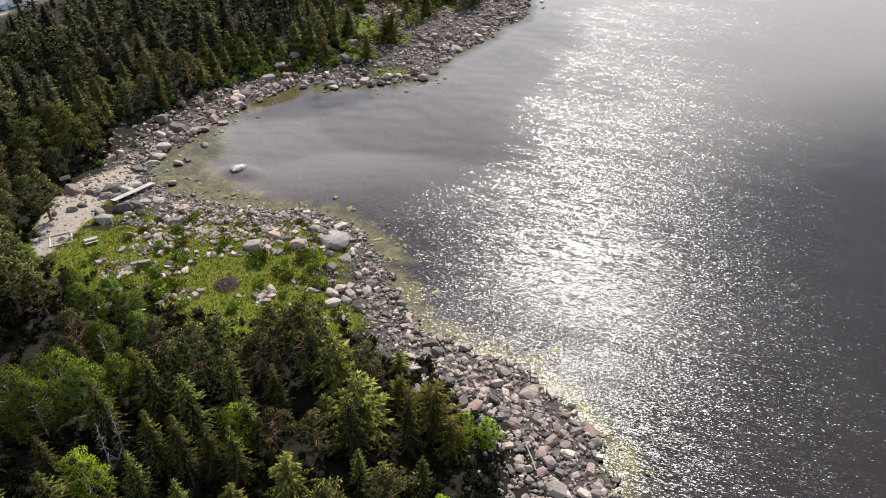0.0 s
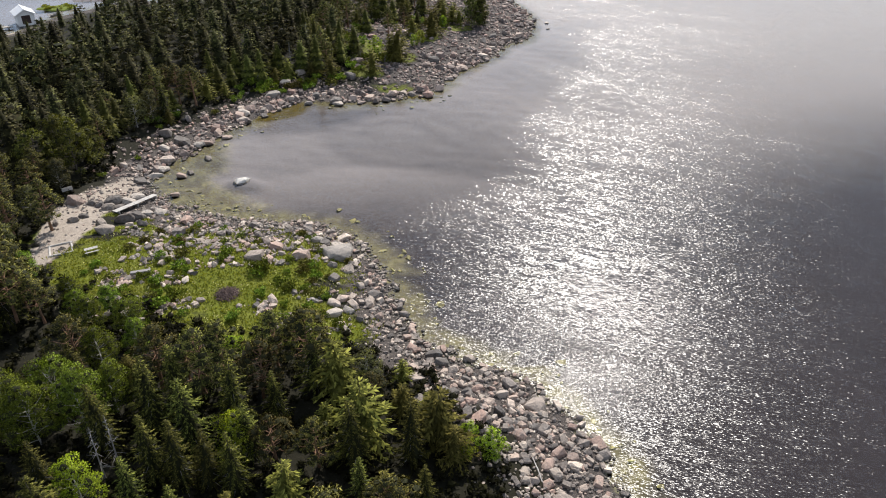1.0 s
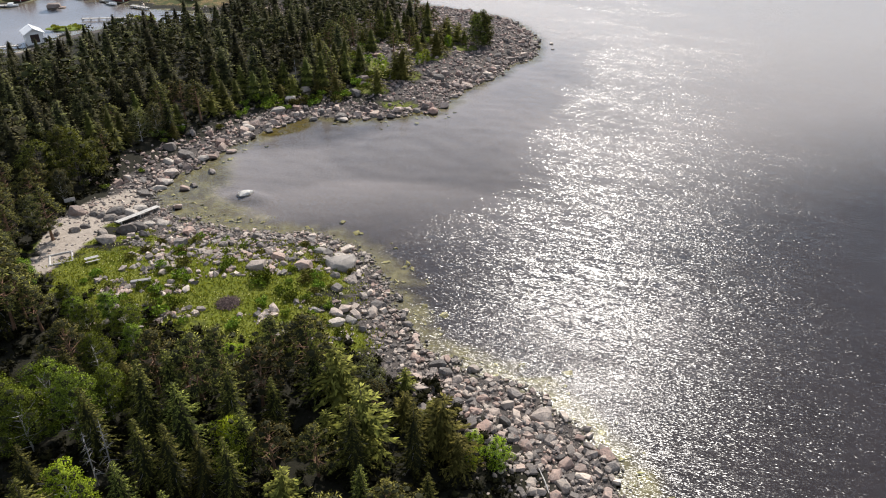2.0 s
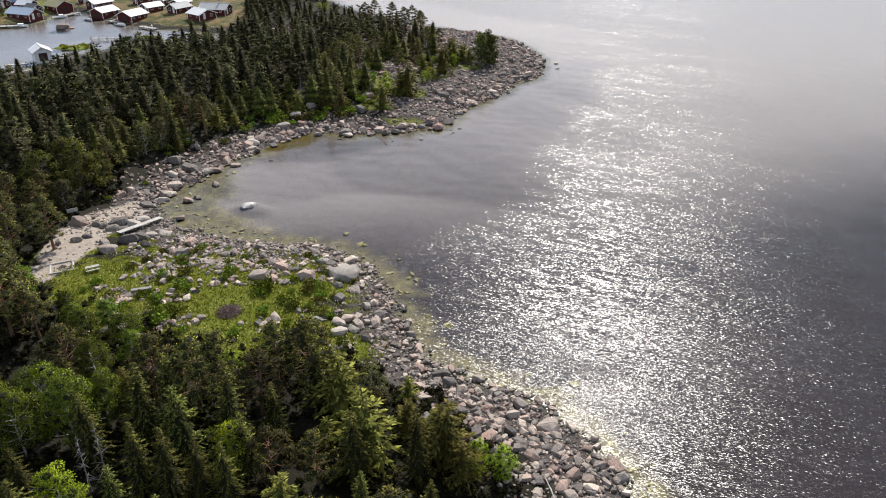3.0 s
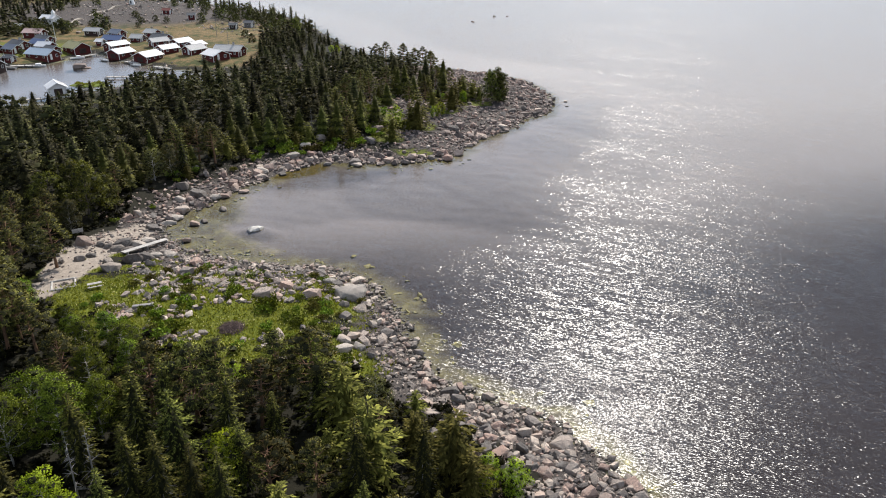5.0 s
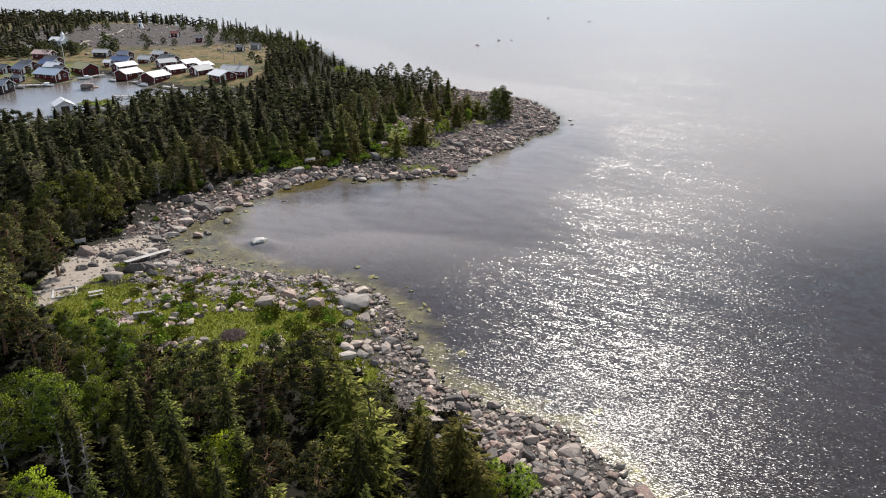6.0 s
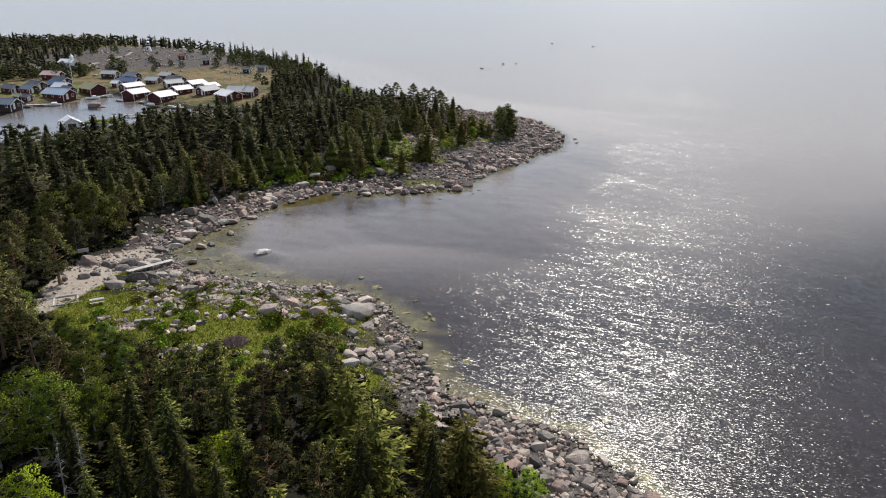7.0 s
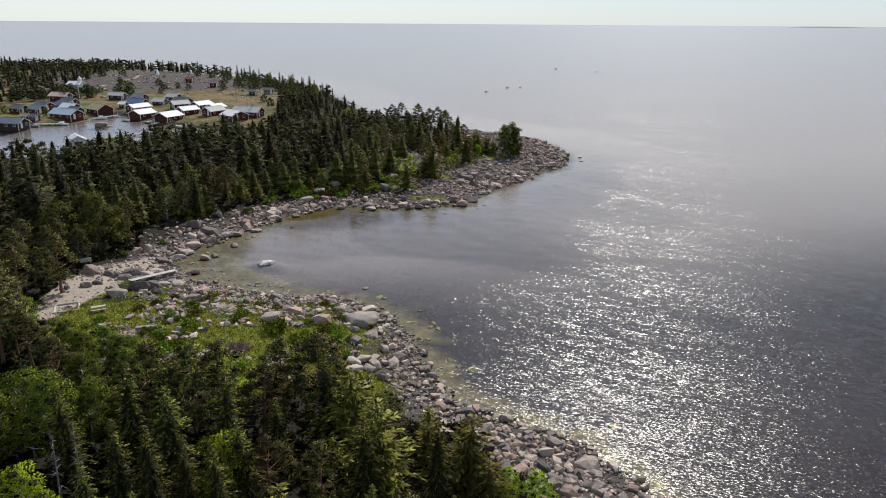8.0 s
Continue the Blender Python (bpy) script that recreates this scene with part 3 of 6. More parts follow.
def build_boulders():
    rs = np.random.RandomState(11)
    kinds = []
    for k in range(18):
        v, f = boulder_shape(rs, 19 if k < 10 else 26, 0.035 if k < 10 else 0.045, 0.58 if k < 10 or k > 13 else 0.44)
        ob = mesh_object("boulder", v, f, [M_STONE if k < 10 else M_PALE if k < 14 else M_DARK])
        tagged(ob, "angular grey granite boulder on the stony shore" if k < 10 else "large pale cream granite boulder lying on the shore" if k < 14 else "dark grey rounded granite boulder beside the sand", "boulder", "boulders along the shore")
        kinds.append(ob)
    # x, y and half length in metres
    pale = [(-41.2, 110.6, 1.5), (-41.1, 107.4, 1.2), (-41.4, 105.2, 1.15), (-31.9, 130.6, 1.3), (-27.8, 139.4, 1.6), (-37.4, 116.7, 1.15), (-42.6, 114.8, 1.15), (-44.5, 129.0, 1.25), (-14.4, 135.8, 1.2), (-20.6, 136.6, 0.75),
            (-42.6, 95.6, 1.35), (-41.7, 97.3, 1.1), (-38.8, 91.8, 1.05), (-36.9, 92.2, 1.05), (-16.6, 68.2, 0.85), (-27.6, 86.3, 0.75), (-28.0, 72.8, 0.7), (-9.9, 79.5, 2.05), (-13.2, 83.5, 1.2), (-9.4, 68.3, 0.85),
            (-9.3, 66.0, 1.1), (-7.7, 66.9, 0.75), (-11.8, 68.7, 0.65), (-14.7, 88.3, 0.85), (-10.2, 82.3, 0.8), (-7.5, 78.2, 0.6)]
    grey = [(-40.1, 117.3, 1.5), (-43.8, 119.8, 1.3), (-35.7, 117.5, 0.85), (-33.1, 120.2, 0.75), (-23.4, 150.1, 1.2), (-49.7, 94.0, 1.35), (-44.6, 93.1, 1.0), (-44.6, 95.4, 1.25), (-40.9, 89.2, 1.35), (-39.6, 90.3, 1.2),
            (-43.6, 87.9, 1.0), (-42.2, 85.6, 1.2), (-49.7, 87.5, 0.6), (-47.7, 88.6, 0.8), (-46.8, 89.7, 0.7), (-43.1, 102.7, 0.95), (-47.3, 107.7, 1.0), (-32.4, 78.5, 0.85), (-33.9, 81.0, 0.7), (-37.4, 81.7, 0.65),
            (-37.4, 78.1, 0.6), (-34.9, 80.7, 0.55), (-32.4, 85.4, 1.0), (-32.4, 89.8, 0.95), (-22.2, 81.8, 0.7), (-47.2, 94.0, 0.7), (-46.0, 93.6, 0.7), (-43.2, 93.5, 0.65), (-38.2, 88.2, 0.75), (-30.6, 83.6, 0.65),
            (-27.7, 82.2, 0.65), (-18.1, 80.7, 1.1), (-20.5, 77.8, 1.3), (-18.6, 77.2, 0.75), (-14.7, 78.5, 1.15), (-12.4, 80.8, 0.85), (-6.5, 72.2, 0.7), (-4.7, 70.4, 1.0), (-5.3, 69.0, 0.9), (-4.0, 66.3, 0.65),
            (-8.2, 75.8, 0.8), (-7.4, 69.9, 0.65), (-7.0, 68.1, 0.85), (-14.4, 86.3, 0.75), (-17.8, 87.9, 0.75), (-8.5, 69.3, 0.65), (-5.8, 73.1, 0.6)]
    front = [(12.1, 51.2, 1.25), (10.4, 49.0, 0.66), (10.0, 46.9, 0.8), (12.4, 47.6, 0.65), (14.2, 46.5, 0.65), (13.3, 44.6, 0.78), (14.6, 44.0, 0.67), (15.4, 48.3, 0.5), (17.4, 46.0, 0.65), (16.3, 47.2, 0.4),
             (11.0, 52.8, 0.56), (11.9, 55.0, 0.54), (5.3, 52.9, 0.7), (7.5, 51.5, 0.57), (9.0, 52.7, 0.7), (8.5, 50.0, 0.6), (9.0, 48.7, 0.66), (10.1, 52.3, 0.52), (6.3, 48.8, 0.8), (8.3, 43.6, 0.6),
             (10.3, 45.3, 0.63), (12.2, 43.3, 0.8), (4.2, 56.8, 0.75), (1.7, 57.9, 0.62), (-0.2, 64.4, 0.67), (11.0, 46.1, 0.42), (11.8, 48.0, 0.54), (12.8, 47.4, 0.54), (9.0, 43.9, 0.5), (10.9, 44.1, 0.5),
             (7.9, 48.3, 0.5), (6.6, 53.6, 0.7), (5.0, 54.4, 0.6), (12.7, 49.8, 0.56), (10.6, 47.3, 0.43), (13.0, 45.5, 0.47), (14.6, 43.2, 0.7), (5.5, 55.1, 0.54), (13.6, 43.2, 0.41), (15.6, 43.2, 0.4),
             (11.8, 49.3, 0.55), (7.0, 50.7, 0.45), (9.2, 47.6, 0.5), (9.9, 44.1, 0.4), (7.8, 49.2, 0.44), (-37.1, 104.9, 0.8), (-34.4, 111.3, 0.7), (-36.1, 106.2, 0.7), (-36.6, 98.5, 0.73)]
    cape = [(-14.7, 136.8, 1.4), (-23.5, 138.5, 1.3), (-31.5, 127.8, 1.1), (6.4, 143.4, 0.9), (32.0, 193.5, 0.8), (28.0, 180.0, 1.1), (17.0, 163.5, 1.2), (5.5, 159.0, 1.3), (21.0, 178.0, 1.1), (-8.0, 138.4, 1.0),
            (-19.0, 139.6, 1.1), (-28.6, 132.5, 1.1), (0.5, 140.2, 1.0), (-20.2, 136.4, 0.9), (12.0, 156.0, 1.2), (24.0, 176.0, 1.3), (-26.0, 144.6, 1.2), (-12.5, 147.5, 1.2)]
    spots = pale + grey + front + cape
    while len(spots) < 299:
        k = len(spots)
        x, y = (rs.uniform(-2, 18), rs.uniform(36, 62)) if k < 190 else (rs.uniform(-48, 2), rs.uniform(58, 135)) if k < 235 else (rs.uniform(-34, 36), rs.uniform(130, 205))
        d = float(land(np.array([x]), np.array([y]))[0])
        if not -0.8 < d < 9 or rs.rand() < d / 14 or sand_mask(np.array([x]), np.array([y]))[0] > 0.5:
            continue
        s = 0.35 + 0.6 * rs.rand() ** 1.8
        if all((x - a) ** 2 + (y - b) ** 2 > (0.8 * (s + c)) ** 2 for a, b, c in spots):
            spots.append((x, y, s))
    places = []
    for i, (x, y, s) in enumerate(spots):
        g = float(height(np.array([x]), np.array([y]))[0])
        turn = rs.uniform(-35, 35) if s > 1.0 else rs.uniform(0, 360)
        if g < -0.15:      # standing in the water, on the bottom
            top, foot = 0.36 * s + 0.08, g - 0.15
            m = pose(x, y, 0.5 * (top + foot), 17 if s > 1 else 0, 0, 0 if s > 1 else turn) @ Matrix.Diagonal((1.3 * s, 1.1 * s, 0.5 * (top - foot) / 0.55, 1))
        else:
            m = place(x, y, turn, 1.05 * s, -0.17 * s, tilt=(rs.uniform(-20, 20) / max(1, 2.4 * s - 1), rs.uniform(-20, 20) / max(1, 2.4 * s - 1)))
        places.append((10 + i % 4 if i < len(pale) else 14 + i % 4 if i < len(pale) + len(grey) and x < -38 and 82 < y < 100 else i % 10, m))
    spread(kinds, places)


def build_bay_rock():
    rs = np.random.RandomState(19)
    v, f = boulder_shape(rs, 24, 0.05, 0.42)
    v[:, :2] *= (1 - 0.45 * np.clip(v[:, 2:] / v[:, 2].max(), 0, 1))
    ob = mesh_object("rock", v, f, [M_BLEACHED])
    tagged(ob, "low whitish rock rising from the shallow bay", "rock")
    ob.matrix_basis = pose(-27.1, 103.0, 0.02, 10, 0, 12) @ Matrix.Diagonal((1.3, 1.3, 1.15, 1))


def join_copies(name, shapes, spots, material, parent=None):
    """One mesh of many stones: spots are rows of x, y, z, size, turn, tilt, which."""
    vs, fs, at = [], [], 0
    for x, y, z, s, a, t, k in spots:
        v, f = shapes[int(k)]
        c, w = math.cos(a), math.sin(a)
        ct, wt = math.cos(t), math.sin(t)
        p = np.stack([v[:, 0], v[:, 1] * ct - v[:, 2] * wt, v[:, 1] * wt + v[:, 2] * ct], 1) * s
        vs.append(np.stack([p[:, 0] * c - p[:, 1] * w + x, p[:, 0] * w + p[:, 1] * c + y, p[:, 2] + z], 1))
        fs.append(f + at)
        at += len(v)
    return mesh_object(name, np.vstack(vs), np.vstack(fs), [material], parent)


def build_stones():
    rs = np.random.RandomState(5)
    mid = [boulder_shape(rs, 15, 0.0, 0.7) for _ in range(10)]
    low = [boulder_shape(rs, 12, 0.0, 0.62) for _ in range(10)]

    def sown(n, box, size, keep):
        x, y = rs.uniform(box[0], box[1], n), rs.uniform(box[2], box[3], n)
        d = land(x, y)
        ok = keep(x, y, d) > rs.rand(n)
        x, y, d = x[ok], y[ok], d[ok]
        s = size[0] + (size[1] - size[0]) * rs.rand(len(x)) ** 2.4
        return np.stack([x, y, height(x, y, d) + 0.22 * s, s, rs.uniform(0, 6.28, len(x)), rs.uniform(-0.75, 0.75, len(x)), rs.randint(0, 10, len(x))], 1)

    def band(x, y, d, wide=7.0):
        rim = smooth(d, -1.3, -0.2) * (1 - smooth(d, 0.45 * wide, 1.3 * wide)) * (1 - sand_mask(x, y))
        rim = np.maximum(rim, smooth(x + 0.6 * (y - 150), -14, -4) * (y > 136) * (d > -0.5) * 0.85)
        return rim * (1 - 0.75 * meadow_mask(x, y)) * (1 - 0.7 * cape_green(x, y)) * (1 - 0.85 * tussocks(x, y) * smooth(d, 1.5, 3.0)) * (y < 240) * 0.8

    inland = lambda x, y, d: 1 - 0.5 * smooth(d, 2.0, 3.5) * (x < -5)
    near = sown(46000, (-52, 24, 36, 108), (0.08, 0.30), lambda x, y, d: np.maximum(band(x, y, d, 6.5 + 5.0 * (x > 1)) * inland(x, y, d), (0.10 + 0.3 * (y > 91)) * (sand_mask(x, y) > 0.3)))
    near_big = sown(22000, (-46, 24, 36, 108), (0.14, 0.52), lambda x, y, d: band(x, y, d, 5.0 + 4.5 * (x > 1)) * inland(x, y, d) * (0.45 + 0.55 * smooth(ripple(x, y, 3.0), -0.2, 0.3)))
    bay = sown(40000, (-54, 40, 104, 246), (0.12, 0.50), lambda x, y, d: band(x, y, d, 10.0) * (d > -0.7))
    bay_big = sown(5200, (-54, 40, 104, 246), (0.34, 1.15), lambda x, y, d: band(x, y, d, 9.0) * (d > -0.9) * (0.22 + 0.78 * (1 - smooth(d, 2, 6))))
    lawn = lambda x, y: np.maximum(patch(x, y, -21, 71.5, 7, 4.5), patch(x, y, -41, 80, 5, 5))
    head = sown(9000, (-40, -4, 62, 94), (0.14, 0.56), lambda x, y, d: smooth(d, 1, 3) * (1 - np.clip(3 * lawn(x, y), 0, 1)) * np.maximum(0.55 * patch(x, y, -24, 84, 22, 10) * (1 - 0.8 * tussocks(x, y)), smooth(ripple(x, y, 6.0), 0.05, 0.5) * meadow_mask(x, y) * 0.6))
    bed = sown(6000, (-46, 30, 40, 140), (0.2, 0.7), lambda x, y, d: smooth(d, -7, -1) * (d < -0.6) * (0.45 + 0.25 * patch(x, y, -33, 104, 20, 14)))
    hill = sown(12000, (-240, -45, 235, 470), (0.2, 0.75), lambda x, y, d: smooth(d, 0, 2) * np.clip(np.exp(-(((x + 145) / 70) ** 2 + ((y - 385) / 50) ** 2)) * 0.5 + patch(x, y, -85, 330, 28, 22) * 0.6 + (1 - smooth(d, 2, 6)) * 0.8, 0, 1))
    bed[:, 2] = np.minimum(bed[:, 2], -0.58 * bed[:, 3] - 0.08)
    join_things = (("shore_stones", mid, near_big, "grey and pinkish granite stones heaped along the near shore"),
                   ("shore_pebbles", low, near, "small grey granite stones between the boulders of the shore"),
                   ("bay_blocks", mid, bay_big, "weathered granite blocks lying along the inner bay and cape"),
                   ("bay_stones", low, bay, "pale granite stones heaped along the inner bay and the cape"),
                   ("meadow_stones", low, head, "grey stones lying in the grass of the headland"),
                   ("sunken_stones", low, bed, "stones covered with yellow-green algae under shallow water"),
                   ("hill_stones", low, hill, "weathered grey stones strewn over the bare hill and outer shore"))
    for name, shapes, spots, label in join_things:
        spots[:, 6] %= len(shapes)
        tagged(join_copies(name, shapes, spots, M_ALGAE if name == "sunken_stones" else M_CAPE if name[:3] == "bay" else M_STONES), label, "stones", kind="stuff")


M_ALGAE = plain_material("algae_stones", (0.35, 0.33, 0.14), 0.8, vary=0.7)
build_boulders()
build_bay_rock()
build_stones()


# ---- trees ----
def leaf_cloud(centres, radii, count, size, rs, flat=0.7, droop=0.0, wide=0.36):
    """Small bent leaf sprays on the outsides of soft clumps. Returns verts and faces."""
    centres, radii = np.array(centres), np.array(radii)
    k = rs.choice(len(centres), count, p=radii ** 2 / (radii ** 2).sum())
    n = rs.normal(size=(count, 3))
    n /= np.linalg.norm(n, axis=1)[:, None]
    p = centres[k] + n * (radii[k] * rs.uniform(0.55, 1.05, count))[:, None] * np.array([1, 1, flat])
    a = rs.normal(size=(count, 3)) + n * 0.8
    a[:, 2] -= droop
    a /= np.linalg.norm(a, axis=1)[:, None]
    b = np.cross(a, rs.normal(size=(count, 3)))
    b /= np.linalg.norm(b, axis=1)[:, None] + 1e-9
    s = (size * rs.uniform(0.6, 1.35, count))[:, None]
    quad = np.stack([p - a * s * 0.5, p + b * s * wide, p + a * s * 0.6, p - b * s * wide], 1)
    i = np.arange(count)[:, None] * 4
    return quad.reshape(-1, 3), np.concatenate([i + [0, 1, 2], i + [0, 2, 3]], 1).reshape(-1, 3)


def spruce_heart(rs, h, radius, tiers=7, points=9, base=0.06, full=0.62, tip=0.7):
    """The dense inside of a spruce: ragged hanging skirts, one above the other, mostly coloured as shade."""
    vs, fs = [], []
    for k in range(tiers):
        u = base + (tip - base) * k / tiers
        top = min(tip + 0.1, u + 1.55 * (1 - base) / tiers)
        r = radius * (1 - u) ** 1.0 * full * (1 if k else 0.85) + 0.06
        i = len(vs)
        vs.append((0, 0, top * h))
        for p in range(2 * points):
            a = 6.2832 * (p + rs.uniform(-0.3, 0.3)) / (2 * points)
            q = r * (rs.uniform(0.95, 1.35) if p % 2 else rs.uniform(0.55, 0.8))
            vs.append((q * math.cos(a), q * math.sin(a), u * h - (0.16 * q if p % 2 else -0.05 * q) + rs.uniform(-0.1, 0.1)))
        fs += [(i, i + 1 + p, i + 1 + (p + 1) % (2 * points)) for p in range(2 * points)]
    return np.array(vs, float), np.array(fs)


def soft_normals(v, f, rise=0.5, share=0.75):
    """Normals of a crown's sprays, partly those of the whole crown, as many fine needles or leaves have together.
    Returns the faces, all turned outwards, and a normal for each vertex."""
    want = v * np.array([1, 1, 0.0])
    want /= np.linalg.norm(want, axis=1)[:, None] + 0.25
    want[:, 2] = rise
    want /= np.linalg.norm(want, axis=1)[:, None]
    n = np.cross(v[f[:, 1]] - v[f[:, 0]], v[f[:, 2]] - v[f[:, 0]])
    n /= np.linalg.norm(n, axis=1)[:, None] + 1e-12
    back = (n * want[f[:, 0]]).sum(1) < 0
    f = np.where(back[:, None], f[:, ::-1], f)
    n = np.where(back[:, None], -n, n)
    own = np.zeros_like(v)
    for k in range(3):
        np.add.at(own, f[:, k], n)
    own /= np.linalg.norm(own, axis=1)[:, None] + 1e-9
    own = own * (1 - share) + want * share
    return f, own / np.linalg.norm(own, axis=1)[:, None]


def set_normals(ob, n):
    ob.data.attributes.new("custom_normal", "FLOAT_VECTOR", "POINT").data.foreach_set("vector", n.astype(np.float32).ravel())


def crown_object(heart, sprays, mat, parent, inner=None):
    """A crown round a solid core, by default in the painted shade colour."""
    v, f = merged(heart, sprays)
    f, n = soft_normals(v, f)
    ob = mesh_object("crown", v, f, [inner or M_CORE_SHADE, mat], parent, True, np.arange(len(f)) >= len(heart[1]))
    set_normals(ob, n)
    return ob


def merged(*meshes):
    vs, fs, at = [], [], 0
    for v, f in meshes:
        vs.append(v)
        fs.append(f + at)
        at += len(v)
    return np.vstack(vs), np.vstack(fs)


def hearts(rs, centres, radii, full=0.5):
    """The shaded insides of leafy clumps."""
    v, f = ico(1)
    return merged(*[(v * (r * full * rs.uniform(0.8, 1.15, (len(v), 1))) * np.array([1, 1, 0.75]) + np.array(c), f) for c, r in zip(centres, radii)])


def spruce_sprays(rs, h, radius, whorls, per, sprays, base=0.1, ragged=0.25, size=1.0, full=1.05, wide=0.27, out_=0.6):
    """The branches of a spruce: drooping fans of needle sprays in loose tiers, to a pointed top."""
    vs = []
    up = np.array([0, 0, 1.0])
    for w in range(whorls):
        u = base + (1 - base) * (w + rs.uniform(-0.25, 0.25)) / whorls
        u = min(u, 0.985)
        reach = radius * (1 - u) ** full * (1 if u > 0.2 else 0.7 + 1.5 * u) + 0.05
        turn0 = rs.uniform(0, 6.28)
        count = per if u < 0.8 else max(4, per - 2)
        for k in range(count):
            az = turn0 + 6.2832 * k / count + rs.uniform(-0.35, 0.35)
            r = reach * rs.uniform(1 - 1.6 * ragged, 1 + ragged)
            dirn = np.array([math.cos(az), math.sin(az), 0])
            side = np.array([-dirn[1], dirn[0], 0])
            m = max(4, int(sprays * (0.3 + 0.7 * r / radius)))
            s = ((np.arange(m) + rs.uniform(0.1, 0.9, m)) / m) ** out_
            lift = 0.55 * (u - 0.35)
            line = dirn * (r * s)[:, None] + up * (u * h + r * (lift * s - 0.42 * s ** 2 + 0.12 * s ** 4) + rs.uniform(-0.05, 0.05, m))[:, None]
            fan = rs.uniform(-1.0, 1.0, m)
            fan[-1] = 0
            out = dirn * (0.55 + 0.45 * s)[:, None] + side * fan[:, None] + up * rs.uniform(-0.35, 0.15, m)[:, None]
            out /= np.linalg.norm(out, axis=1)[:, None]
            ln = size * (0.12 + 0.30 * (1 - 0.6 * s) * min(1, 0.4 + r / 1.6)) * rs.uniform(0.7, 1.4, m)
            wd = np.cross(out, up + 0.45 * rs.normal(size=(m, 3)))
            wd /= np.linalg.norm(wd, axis=1)[:, None] + 1e-9
            tip = line + out * ln[:, None]
            half = wd * (ln * wide)[:, None]
            mid = line + out * (ln * 0.4)[:, None] + up * 0.03
            vs.append(np.stack([line - out * ln[:, None] * 0.2, mid + half, tip, mid - half], 1).reshape(-1, 3))
    v = np.vstack(vs)
    i = np.arange(len(v) // 4)[:, None] * 4
    return v, np.concatenate([i + [0, 1, 2], i + [0, 2, 3]], 1).reshape(-1, 3)


def trunk_bm(rs, h, r, lean=0.03, sides=7):
    n = 6
    pts = [(lean * h * (i / n) ** 1.5 * 0.6 + rs.uniform(-0.03, 0.03), rs.uniform(-0.03, 0.03), h * i / n - (0.3 if i == 0 else 0)) for i in range(n + 1)]
    return bm_tube(pts, [r * (1.25 if i == 0 else 1) * (1 - 0.93 * i / n) for i in range(n + 1)], sides)


def limbs_bm(starts, ends, r):
    bms = []
    for a, b in zip(starts, ends):
        a, b = Vector(a), Vector(b)
        mid = a.lerp(b, 0.55) + Vector((0, 0, -0.06 * (b - a).length))
        bms.append(bm_tube([a, mid, b], [r, r * 0.6, r * 0.15], 4))
    return joined_bm(bms)


def make_spruce(rs, h=8.0, radius=1.55, whorls=24, per=7, sprays=10, base=0.08, label="dark green spruce with drooping branches and a pointed top", ragged=0.25, size=1.0, full=0.9, heart=0.38, inner=None, tip=0.7):
    ob = thing("spruce", label, "tree", "spruces of the wood")
    part("trunk", trunk_bm(rs, h * 0.985, 0.014 * h + 0.03, 0.01), M_BARK, ob)
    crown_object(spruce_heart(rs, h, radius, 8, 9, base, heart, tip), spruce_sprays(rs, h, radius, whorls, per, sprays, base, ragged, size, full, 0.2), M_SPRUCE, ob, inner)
    starts, ends = [], []
    for _ in range(26):
        u, az = rs.uniform(0.06, 0.55), rs.uniform(0, 6.28)
        r = radius * (1 - u) ** 0.8 * rs.uniform(0.5, 0.9)
        starts.append((0, 0, u * h))
        ends.append((r * math.cos(az), r * math.sin(az), u * h - 0.22 * r))
    tagged(part("branchwork", limbs_bm(starts, ends, 0.03), M_DEAD, ob, "dry grey lower branches"), kind="stuff")
    return ob


def make_young(rs, h=4.0):
    ob = thing("young_spruce", "bright green young spruce standing free at the wood's edge", "tree", "young spruces")
    part("trunk", trunk_bm(rs, h * 0.97, 0.06, 0.01), M_BARK, ob)
    crown_object(spruce_heart(rs, h, 1.1, 6, 8, 0.03, 0.45), spruce_sprays(rs, h, 1.6, 12, 7, 18, 0.03, 0.3, 0.9, 0.85, 0.2), M_YOUNG, ob, M_YOUNG)
    return ob


def make_pine(rs, h=8.5, radius=1.9, low=0.42, leaves=3400):
    ob = thing("pine", "scots pine with a bare reddish trunk and open tufted crown", "tree", "pines of the wood")
    part("trunk", trunk_bm(rs, h * 0.97, 0.016 * h + 0.04, 0.03), M_PINEBARK, ob)
    centres, radii, starts, ends = [], [], [], []
    for i in range(34):
        u = low + (1 - low) * (i + rs.rand()) / 34
        az = i * 2.4 + rs.uniform(-0.5, 0.5)
        w = (u - low) / (1 - low)
        r = radius * (1.05 - w ** 2.2) * rs.uniform(0.45, 1.0) * (0.7 + 0.3 * min(1, 3 * w))
        c = (r * math.cos(az) + 0.012 * h * u, r * math.sin(az), u * h + 0.12 * r)
        centres.append(c)
        radii.append(rs.uniform(0.38, 0.68) * (0.8 if w > 0.85 else 1))
        starts.append((0.01 * h, 0, u * h - 0.3 * r))
        ends.append(c)
    tagged(part("branchwork", limbs_bm(starts, ends, 0.045), M_PINEBARK, ob), kind="stuff")
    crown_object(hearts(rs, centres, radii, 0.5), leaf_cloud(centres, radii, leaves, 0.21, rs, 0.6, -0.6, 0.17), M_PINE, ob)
    return ob


